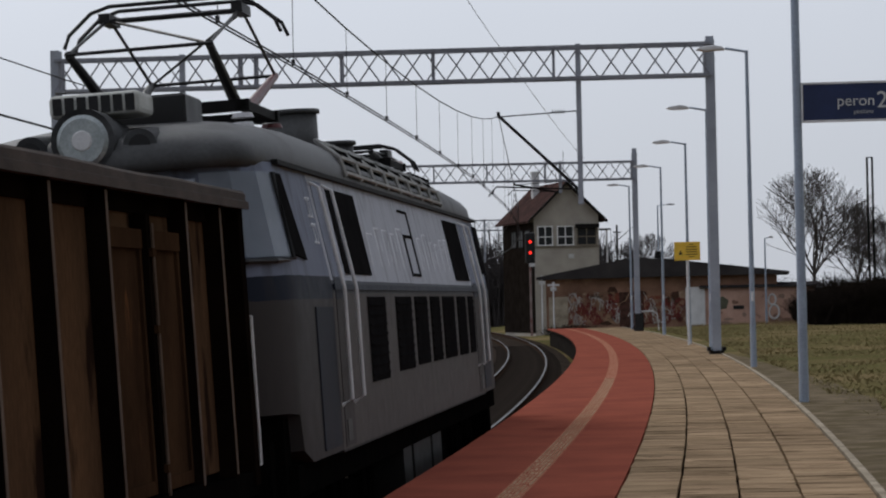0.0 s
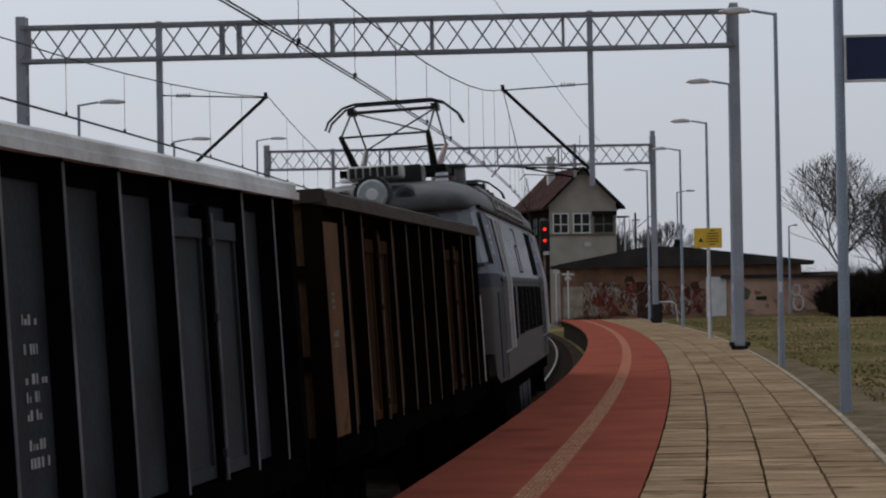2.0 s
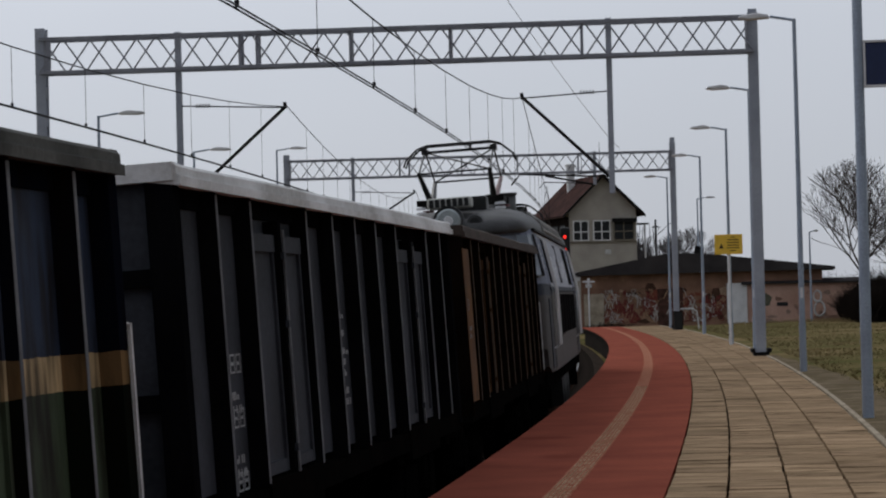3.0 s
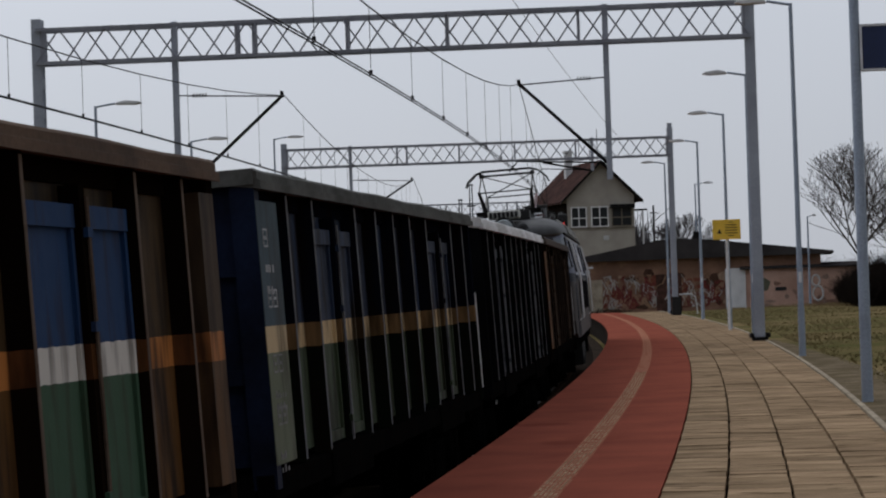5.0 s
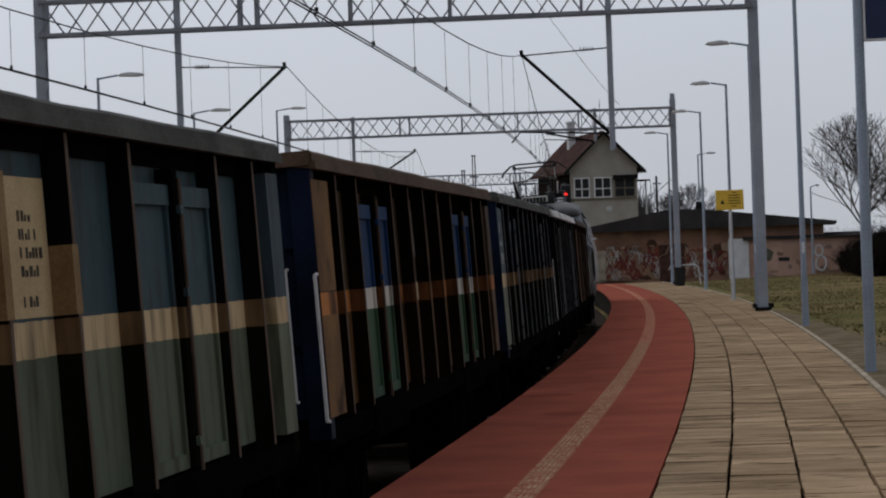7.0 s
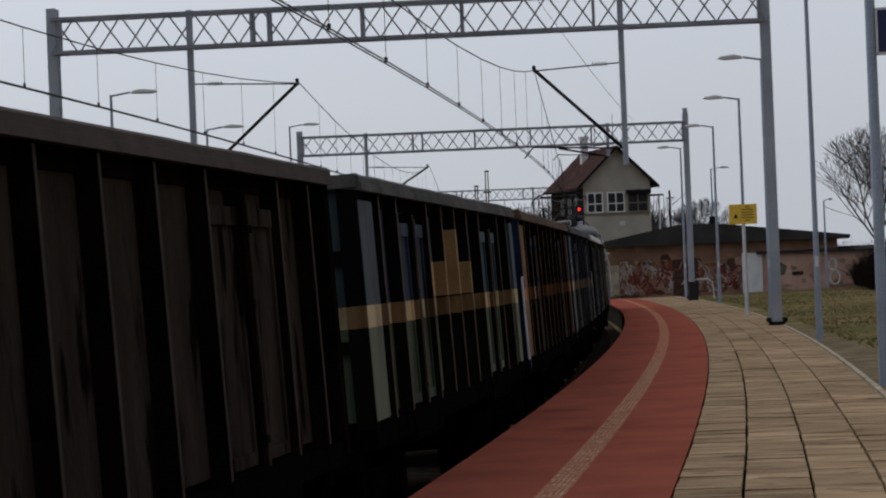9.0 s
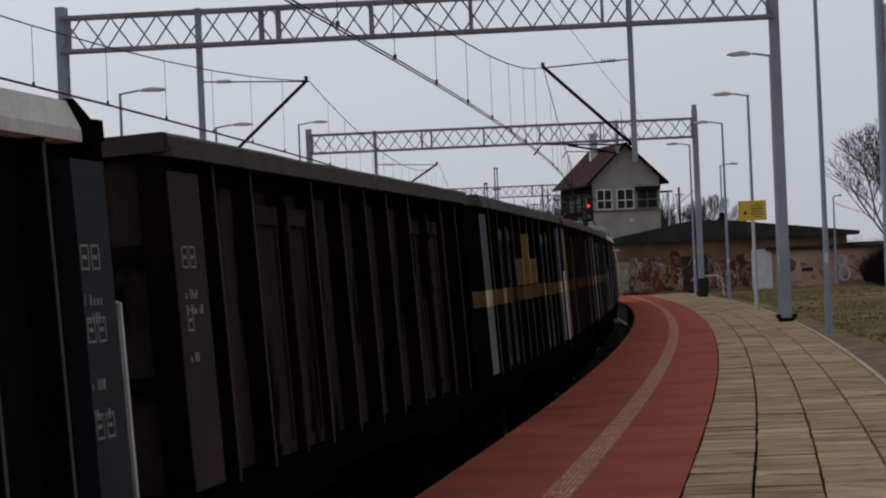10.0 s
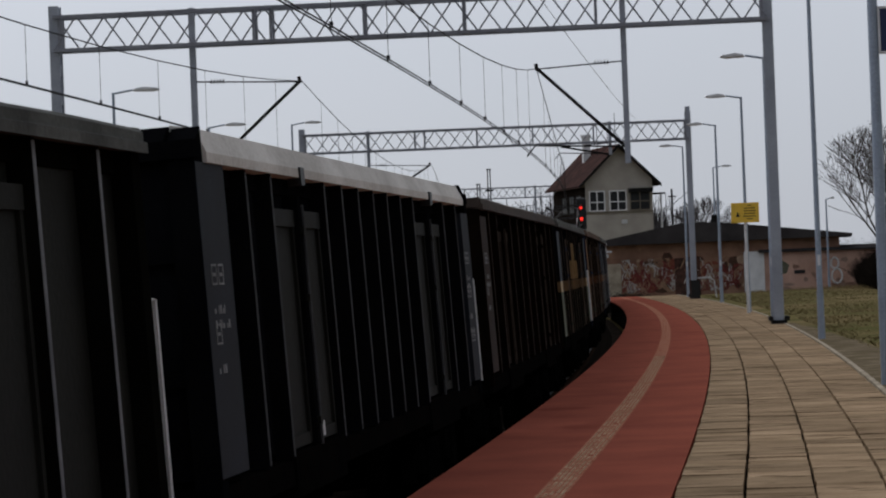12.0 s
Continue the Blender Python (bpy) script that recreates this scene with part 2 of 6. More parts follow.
def polyline(bm, pts, r, n=6):
    """One bent tube through all the points."""
    pts = [Vector(p) for p in pts]
    rings = []
    for i, p in enumerate(pts):
        d = (pts[min(i + 1, len(pts) - 1)] - pts[max(i - 1, 0)])
        d = d.normalized() if d.length > 1e-6 else Vector((0, 0, 1))
        u = d.cross(Vector((0.31, 0.17, 0.93))).normalized()
        w = d.cross(u)
        rings.append([bm.verts.new(p + r * (u * math.cos(k * 2 * math.pi / n) + w * math.sin(k * 2 * math.pi / n))) for k in range(n)])
    for a, b in zip(rings, rings[1:]):
        for k in range(n):
            bm.faces.new((a[k], a[(k + 1) % n], b[(k + 1) % n], b[k]))
    bm.faces.new(rings[0][::-1])
    bm.faces.new(rings[-1])


def prism(bm, outline, axis, a, b):
    """An outline of pairs pushed along an axis ('x': pairs are y, z; 'y': pairs are x, z) from a to b."""
    put = (lambda p, q: (q, p[0], p[1])) if axis == "x" else (lambda p, q: (p[0], q, p[1]))
    r0 = [bm.verts.new(put(p, a)) for p in outline]
    r1 = [bm.verts.new(put(p, b)) for p in outline]
    n = len(outline)
    for i in range(n):
        bm.faces.new((r0[i], r0[(i + 1) % n], r1[(i + 1) % n], r1[i]))
    bm.faces.new(r0[::-1])
    bm.faces.new(r1)
    bmesh.ops.recalc_face_normals(bm, faces=bm.faces)


def strip(bm, outline, s0, s1, step=2.0):
    """A section (off, z) swept along the line from s0 to s1, closed."""
    n = max(1, round((s1 - s0) / step))
    rings = [[bm.verts.new(P(o, s0 + (s1 - s0) * i / n, z)) for o, z in outline] for i in range(n + 1)]
    k = len(outline)
    for a, b in zip(rings, rings[1:]):
        for i in range(k):
            bm.faces.new((a[i], a[(i + 1) % k], b[(i + 1) % k], b[i]))
    bm.faces.new(rings[0][::-1])
    bm.faces.new(rings[-1])
    bmesh.ops.recalc_face_normals(bm, faces=bm.faces)


def smooth(ob):
    for p in ob.data.polygons:
        p.use_smooth = True
    return ob


def bevelled(ob, w=0.01, segments=2):
    b = ob.modifiers.new("edge", "BEVEL")
    b.width, b.segments, b.limit_method = w, segments, "ANGLE"
    return ob


def setting(name, bm, material, label="", category=""):
    ob = part(name, bm, material, None, label)
    return tagged(ob, label, category, "", "structure")


# ---- ground, platform, tracks ----
def build_ground():
    bm = bmesh.new()
    ss = [-500, -250, -120] + list(range(-80, 201, 4)) + [240, 300, 400, 600, 900, 1300, 1800]
    offs = [(-1000, -0.95), (-300, -0.95), (-100, -0.95), (-40, -0.95), (-24, -0.95), (-14, -0.95), (-8, -0.95), (-2.0, -0.95), (-1.9, -0.09), (1.3, -0.05), (1.9, -0.04), (3, -0.03), (5, -0.02), (8, 0.0), (12, -0.05), (18, -0.08), (26, -0.1), (40, -0.1), (80, -0.1), (250, 0.0), (800, 0.0), (2200, 0.0)]
    grid = []
    for s in ss:
        row = []
        for o, z in offs:
            w = noise.noise((o * 0.3, s * 0.3, 0)) * 0.05 if 1.5 < o < 100 else 0
            if s > 142 and -8 < o < 8:       # past the platform's end a grassy slope runs down to the track
                z, w = (-0.95 if o < -2.05 else -0.95 + 0.95 * (o + 2.05) / 10.05), w * 0.5
            row.append(bm.verts.new(P(o, s, z + w)))
        grid.append(row)
    for a, b in zip(grid, grid[1:]):
        for i in range(len(offs) - 1):
            bm.faces.new((a[i], a[i + 1], b[i + 1], b[i]))
    return setting("ground", bm, GRASS, "winter grass ground, dry yellow and dull green", "ground")


def build_track(name, centre, s0, s1):
    bm = bmesh.new()
    strip(bm, [(centre - 2.4, -0.949), (centre - 1.7, -0.87), (centre + 1.7, -0.87), (centre + 1.78, -0.949)], s0, s1, 4)
    bed = setting("trackbed_" + name, bm, BALLAST, "dark stained ballast trackbed", "trackbed")
    for side in (-0.755, 0.755):
        c = centre + side
        bm = bmesh.new()
        strip(bm, [(c - 0.06, RAIL_Z - 0.16), (c - 0.02, RAIL_Z - 0.13), (c - 0.02, RAIL_Z - 0.04), (c - 0.034, RAIL_Z - 0.03), (c - 0.034, RAIL_Z - 0.004), (c + 0.034, RAIL_Z - 0.004), (c + 0.034, RAIL_Z - 0.03), (c + 0.02, RAIL_Z - 0.04), (c + 0.02, RAIL_Z - 0.13), (c + 0.06, RAIL_Z - 0.16)], s0, s1, 3)
        rail = part("rail", bm, RUSTRAIL, bed, "rusty rail with a bright worn head")
        bm = bmesh.new()
        strip(bm, [(c - 0.03, RAIL_Z - 0.0035), (c - 0.03, RAIL_Z), (c + 0.03, RAIL_Z), (c + 0.03, RAIL_Z - 0.0035)], s0, s1, 3)
        part("rail_head", bm, RAILTOP, rail, "bright worn steel running surface")
    sl = bmesh.new()
    box(sl, -1.3, 1.3, -0.12, 0.12, -0.15, 0)
    me = bpy.data.meshes.new("sleeper")
    sl.to_mesh(me)
    sl.free()
    me.materials.append(WOOD)
    if name == "near":
        for i in range(160):
            ob = new("sleeper", me)
            ob.parent = bed
            ob.matrix_world = along(centre, 40 + i * 0.62, -0.85)
    return bed


def build_platform():
    bm = bmesh.new()
    strip(bm, [(EDGE, -0.05), (EDGE, 0), (RED - 0.006, 0), (RED - 0.006, -0.05)], -90, 141, 1.5)
    red = setting("platform", bm, REDTOP, "curved railway platform with a red surface along its edge", "platform")
    bm = bmesh.new()
    strip(bm, [(RED, -0.5), (RED, -0.05), (KERB, -0.05), (KERB, -0.5)], -90, 141, 3)
    wall = bmesh.new()
    strip(wall, [(EDGE + 0.02, -0.14), (EDGE + 0.02, -0.051), (RED - 0.006, -0.051), (RED - 0.006, -0.94), (EDGE + 0.14, -0.94), (EDGE + 0.14, -0.14)], -90, 141, 1.5)
    part("edge_wall", wall, EDGEWALL, red, "dark sooty platform wall")
    bed = setting("paving_bed", bm, JOINT, "dark soil bed between the paving slabs", "paving")
    bm = bmesh.new()
    strip(bm, [(-1.89, 0.0), (-1.89, 0.004), (-1.67, 0.004), (-1.67, 0.0)], -90, 140, 1.5)
    band = part("tactile_strip", bm, TACTILE, red, "worn pale tactile warning strip")
    bm = bmesh.new()
    strip(bm, [(KERB + 0.004, -0.4), (KERB + 0.004, 0.02), (KERB + 0.075, 0.02), (KERB + 0.075, -0.4)], -90, 141, 2)
    kerb = setting("kerb", bm, KERBSTONE, "narrow worn concrete kerb edging", "kerb")
    bm = bmesh.new()
    n = 80
    rows = []
    for i in range(n + 1):       # an uneven strip, narrowing towards the far end
        q = -60 + 130 * i / n
        w = max(0.25, (1.35 if q < 40 else 1.35 - 1.1 * (q - 40) / 30) + 0.35 * noise.noise((q * 0.35, 3.1, 0)))
        rows.append([bm.verts.new(P(KERB + 0.08 + w * f, q, z)) for f, z in ((0, -0.12), (0, -0.015), (0.5, -0.005), (0.85, -0.012), (1, -0.12))])
    for a, b in zip(rows, rows[1:]):
        for i in range(4):
            bm.faces.new((a[i], a[i + 1], b[i + 1], b[i]))
    bmesh.ops.recalc_face_normals(bm, faces=bm.faces)
    setting("gravel_verge", bm, GRAVEL, "strip of grey gravel beside the kerb", "verge")
    return bed, band


# ---- overhead line ----
def build_gantry(s, right, left, z0, z1, hangers, feet=True, arms=()):
    g = thing("gantry", along(0, s), "grey steel lattice gantry spanning the tracks, hung with overhead line", "gantry", "overhead line gantries")
    d = 0.28
    for zc, nm in ((z0, "lower_chord"), (z1, "upper_chord")):
        for y in (-d, d):
            bm = bmesh.new()
            box(bm, left, right, y - 0.045, y + 0.045, zc - 0.045, zc + 0.045)
            part(nm, bm, TRUSS, g)
    n = round((right - left) / 0.62)
    for k, y in enumerate((-d, d)):
        bm = bmesh.new()
        for i in range(n):
            xa, xb = left + (right - left) * i / n, left + (right - left) * (i + 1) / n
            up = (i + k) % 2 == 0
            tube(bm, (xa, y, z0 if up else z1), (xb, y, z1 if up else z0), 0.024, n=5)
        part("lattice", bm, TRUSS, g)
    for x in (left + 0.15, left + 5.3, left + 5.75, left + 8.2, left + 10.8, right - 4.4, right - 0.15):
        bm = bmesh.new()
        prism(bm, [(-d, z0), (d, z0), (d, z1), (-d, z1)], "x", x - 0.035, x + 0.035)
        part("batten", bm, TRUSS, g)
    for x, top in ((right, z1 + (0.12 if s < 100 else 0.42)), (left, z1 + 0.3)):
        base = 0.0 if x > EDGE else RAIL_Z
        bm = bmesh.new()
        for y in (-0.17, 0.17):
            box(bm, x - 0.13, x + 0.13, y - 0.035, y + 0.035, base, top)
        zz = base + 0.4
        while zz < top:
            box(bm, x - 0.11, x + 0.11, -0.135, 0.135, zz, zz + 0.3)
            zz += 0.75
        bevelled(part("post", bm, STEEL, g, "tall grey steel channel post"), 0.008, 1)
        bm = bmesh.new()
        box(bm, x - 0.2, x + 0.2, -0.3, 0.3, base - 0.02, base + 0.1)
        box(bm, x - 0.26, x - 0.16, -0.34, 0.34, base + 0.09, base + 0.2)
        box(bm, x + 0.16, x + 0.26, -0.34, 0.34, base + 0.09, base + 0.2)
        part("foot", bm, DARK, g, "dark bolted post foot")
    for x, low in hangers:
        bm = bmesh.new()
        box(bm, x - 0.075, x + 0.075, -0.09, 0.09, low, z1 + 0.1)
        part("hanger_post", bm, STEEL, g, "grey hanging post")
    for x, xt, low, tip in arms:
        bm = bmesh.new()
        tube(bm, (x, 0, low + 0.1), (xt, 0, tip), 0.045, n=8)
        tube(bm, (xt, 0, tip - 0.05), (xt - 0.02, 0, tip + 0.12), 0.05, n=6)
        part("cantilever", bm, DARK, g, "dark slanting cantilever tube")
        bm = bmesh.new()
        tube(bm, (x, 0, tip + 0.1), (xt, 0, tip - 0.02), 0.018, n=6)
        part("stay", bm, DARK, g)
        sgn = 1 if xt > x else -1
        bm = bmesh.new()
        for i in range(5):
            xx = x + sgn * (0.45 + i * 0.08)
            tube(bm, (xx, 0, tip + 0.085), (xx + 0.03, 0, tip + 0.083), 0.055, n=8)
        part("insulator", bm, BLACK, g, "dark ribbed insulator")
        bm = bmesh.new()
        za = low + 0.15
        polyline(bm, [(x, 0, za), (x + (xt - x) * 1.05, 0, za + 0.12), (x + (xt - x) * 1.15, 0, za - 0.15)], 0.022)
        part("registration_arm", bm, DARK, g)
    return g


def build_wires(name, off, zs, supports, label):
    """Carrier and twin contact wires from support to support, with droppers."""
    w = thing(name, pose(0, 0, 0), label, "overhead wire", "overhead wires")
    drop = bmesh.new()
    line = []
    for sa, sb in zip(supports, supports[1:]):
        for i in range(15 if sb == supports[-1] else 14):
            f = i / 14
            line.append((sa + (sb - sa) * f, zs[0] - 4 * (zs[0] - zs[1] - 0.9) * f * (1 - f), 0 < i < 14))
    bm = bmesh.new()
    polyline(bm, [P(off, s, z) for s, z, _ in line], 0.012, 5)
    part("carrier_wire", bm, WIRE, w)
    for o in (-0.03, 0.03):
        bm = bmesh.new()
        polyline(bm, [P(off + o, s, zs[1]) for s, _, _ in line], 0.011, 5)
        part("contact_wire", bm, WIRE, w)
    for s, z, inner in line:
        if inner:
            tube(drop, P(off, s, z), P(off, s, zs[1]), 0.006, n=4)
            tube(drop, P(off, s, zs[1]), P(off, s, zs[1] + 0.07), 0.025, n=5)
    tagged(part("dropper", drop, WIRE, w), kind="stuff")


def build_lamp(m, h=7.25, arm=1.25, label="slim blue-grey platform lamp post with one flat lantern"):
    p = thing("street_lamp", m, label, "street lamp", "platform lamps")
    bm = bmesh.new()
    tube(bm, (0, 0, -0.1), (0, 0, 1.0), 0.075, 0.07, 12)
    tube(bm, (0, 0, 1.0), (0, 0, h), 0.062, 0.04, 12)
    smooth(part("pole", bm, POLE, p)).data.set_sharp_from_angle(angle=radians(40))
    bm = bmesh.new()
    polyline(bm, [(0, 0, h - 0.03), (-arm * 0.45, 0, h + 0.06)], 0.03, 8)
    part("arm", bm, POLE, p)
    bm = bmesh.new()
    prism(bm, [(-arm * 0.45, h + 0.02), (-arm * 0.5, h + 0.1), (-arm * 0.7, h + 0.14), (-arm, h + 0.1), (-arm * 1.08, h + 0.04), (-arm * 0.9, h + 0.0)], "y", -0.13, 0.13)
    bevelled(part("lantern", bm, LAMPGREY, p, "pale flat lantern"), 0.03)
    bm = bmesh.new()
    box(bm, -0.03, 0.03, -0.082, -0.066, 1.5, 1.72)
    part("inspection_cover", bm, LAMPGREY, p)
    return p


def text_part(words, size, m, parent, material, align="LEFT"):
    cu = bpy.data.curves.new("lettering", "FONT")
    cu.body, cu.size, cu.align_x, cu.extrude = words, size, align, 0.002
    tmp = bpy.data.objects.new("lettering", cu)
    me = bpy.data.meshes.new_from_object(tmp)
    bpy.data.objects.remove(tmp)
    me.materials.clear()
    me.materials.append(material)
    ob = new("lettering", me)
    ob.parent = parent
    ob.matrix_local = m
    return ob


def build_signs():
    p = thing("platform_sign", along(1.43, 34.75), "tall grey pole with a navy platform sign board", "sign")
    bm = bmesh.new()
    tube(bm, (0, 0, -0.1), (0, 0, 7.6), 0.075, 0.06, 14)
    smooth(part("pole", bm, POLE, p, "slim blue-grey steel pole")).data.set_sharp_from_angle(angle=radians(40))
    bm = bmesh.new()
    box(bm, 0.09, 1.75, -0.04, 0.04, 4.29, 4.84)
    board = bevelled(part("board", bm, NAVY, p, "navy board with white lettering"), 0.01, 1)
    bm = bmesh.new()
    for z in (4.26, 4.84):
        box(bm, 0.08, 1.76, -0.05, 0.05, z, z + 0.03)
    box(bm, 0.06, 0.09, -0.05, 0.05, 4.26, 4.87)
    part("frame", bm, LAMPGREY, board)
    text_part("peron", 0.24, pose(0.6, -0.047, 4.5, 90), board, WHITE)
    text_part("2", 0.36, pose(1.2, -0.047, 4.46, 90), board, WHITE)
    text_part("platform", 0.085, pose(0.86, -0.047, 4.38, 90), board, WHITE)
    y = thing("warning_sign", along(1.0, 84.5), "yellow warning sign with black bars of writing on a pale post", "sign")
    bm = bmesh.new()
    tube(bm, (0, 0, -0.1), (0, 0, 3.45), 0.045, n=10)
    part("post", bm, LAMPGREY, y, "pale grey post")
    bm = bmesh.new()
    box(bm, -0.44, 0.44, -0.09, -0.055, 2.86, 3.49)
    b = bevelled(part("board", bm, YELLOW, y, "yellow board"), 0.008, 1)
    bm = bmesh.new()
    for i, w in enumerate((0.12, 0.34, 0.38, 0.36, 0.4, 0.18)):
        box(bm, 0.14 - w / 2, 0.14 + w / 2, -0.096, -0.091, 3.39 - i * 0.085, 3.415 - i * 0.085)
    tri = [(-0.3, 3.05), (-0.16, 3.05), (-0.23, 3.2)]
    prism(bm, tri, "y", -0.096, -0.091)
    part("writing", bm, BLACK, b, "black bars of small writing")
    return p


# ---- buildings ----
def window(parent, m, w, h, label="white-framed window with dark glass", mat_frame=None, panes=2):
    f = bmesh.new()
    t = 0.07
    o = [[f.verts.new((sx * (w / 2 - k), y, z0)) for sx, z0 in ((-1, k), (1, k), (1, h - k), (-1, h - k))] for y in (-0.05, 0.02) for k in (0, t)]
    for i in range(4):
        n = (i + 1) % 4
        for a, b in ((0, 1), (2, 0), (1, 3), (3, 2)):
            f.faces.new((o[a][i], o[a][n], o[b][n], o[b][i]))
    bmesh.ops.recalc_face_normals(f, faces=f.faces)
    frame_ob = part("window", f, mat_frame or WHITE, parent, label)
    frame_ob.matrix_local = m
    g = bmesh.new()
    box(g, -w / 2 + t, w / 2 - t, -0.045, 0.012, h * 0.42, h * 0.42 + t)
    part("transom", g, mat_frame or WHITE, frame_ob)
    for i in range(1, panes):
        g = bmesh.new()
        x = -w / 2 + (w - t) * i / panes
        box(g, x, x + t, -0.047, 0.014, t, h - t)
        part("glazing_bar", g, mat_frame or WHITE, frame_ob)
    for i in range(panes):
        g = bmesh.new()
        box(g, -w / 2 + (w - t) * i / panes + t, -w / 2 + (w - t) * (i + 1) / panes, -0.012, 0.0, t, h - t)
        part("pane", g, GLASS, frame_ob)
    return frame_ob


def build_signal_box():
    b = thing("signal_box", pose(9.25, 178.5, -1.0, 0, 0, 12), "two-storey plastered signal box with a steep red roof", "signal box")
    hw, ln, eave, apex = 2.33, 9.0, 8.5, 10.83
    bm = bmesh.new()
    prism(bm, [(-hw, 0), (hw, 0), (hw, eave), (0, apex - 0.15), (-hw, eave)], "y", 0, ln)
    part("wall", bm, PLASTER, b, "grey-beige plastered wall")
    for sx in (-1, 1):
        bm = bmesh.new()
        prism(bm, [(0, apex), (sx * (hw + 0.5), eave - 0.42), (sx * (hw + 0.5), eave - 0.54), (0, apex - 0.14)], "y", -0.45, ln + 0.4)
        part("roof", bm, TILE, b, "weathered dark red roof slope")
        bm = bmesh.new()
        prism(bm, [(0, apex + 0.02), (sx * (hw + 0.52), eave - 0.4), (sx * (hw + 0.52), eave - 0.62), (0, apex - 0.2)], "y", -0.5, -0.44)
        part("bargeboard", bm, DARK, b, "dark bargeboard")
    for x, w, m_ in ((-1.55, 1.1, FRAMEWHITE), (-0.1, 1.2, FRAMEWHITE), (1.43, 1.43, CONCRETE)):
        window(b, pose(x, -0.06, 6.35), w, 1.37, mat_frame=m_)
    bm = bmesh.new()
    box(bm, 0.65, 2.27, -0.42, 0.0, 7.55, 7.83)
    part("awning", bm, DARK, b, "dark rolled awning")
    bm = bmesh.new()
    box(bm, -hw, hw, -0.07, 0, 6.2, 6.33)
    part("sill_band", bm, CONCRETE, b)
    bm = bmesh.new()
    box(bm, 0.12, 0.5, -0.05, 0, 5.45, 5.75)
    part("plate", bm, WHITE, b, "small white plate")
    bm = bmesh.new()
    box(bm, 2.33, 3.28, 0.2, 1.6, 7.4, 7.5)
    part("porch_roof", bm, DARK, b)
    bm = bmesh.new()
    tube(bm, (3.0, 0.3, 0.0), (3.0, 0.3, 7.4), 0.06)
    part("downpipe", bm, LAMPGREY, b, "pale downpipe")
    bm = bmesh.new()
    box(bm, -1.0, -0.52, 5.2, 5.68, 8.9, 11.7)
    box(bm, -1.06, -0.46, 5.14, 5.74, 11.6, 11.78)
    part("chimney", bm, GREYDOOR, b, "pale plastered chimney")
    # thin dark sheet over the plaster of the left side
    bm = bmesh.new()
    box(bm, -hw - 0.035, -hw - 0.005, -0.02, ln, 0.3, 8.0)
    part("side_cladding", bm, BRUSH, b, "dark boarded side wall")
    for x, y, h in ((-0.6, 3.0, 12.6), (0.1, 0.8, 13.0), (0.4, 4.0, 12.3)):
        bm = bmesh.new()
        tube(bm, (x, y, 10.2), (x, y, h), 0.02, n=5)
        part("antenna", bm, DARK, b)
    for y in (1.5, 3.5, 5.5):
        window(b, pose(-hw - 0.06, y, 6.3, 0, 0, -90), 1.3, 1.2, mat_frame=DARK)
    return b


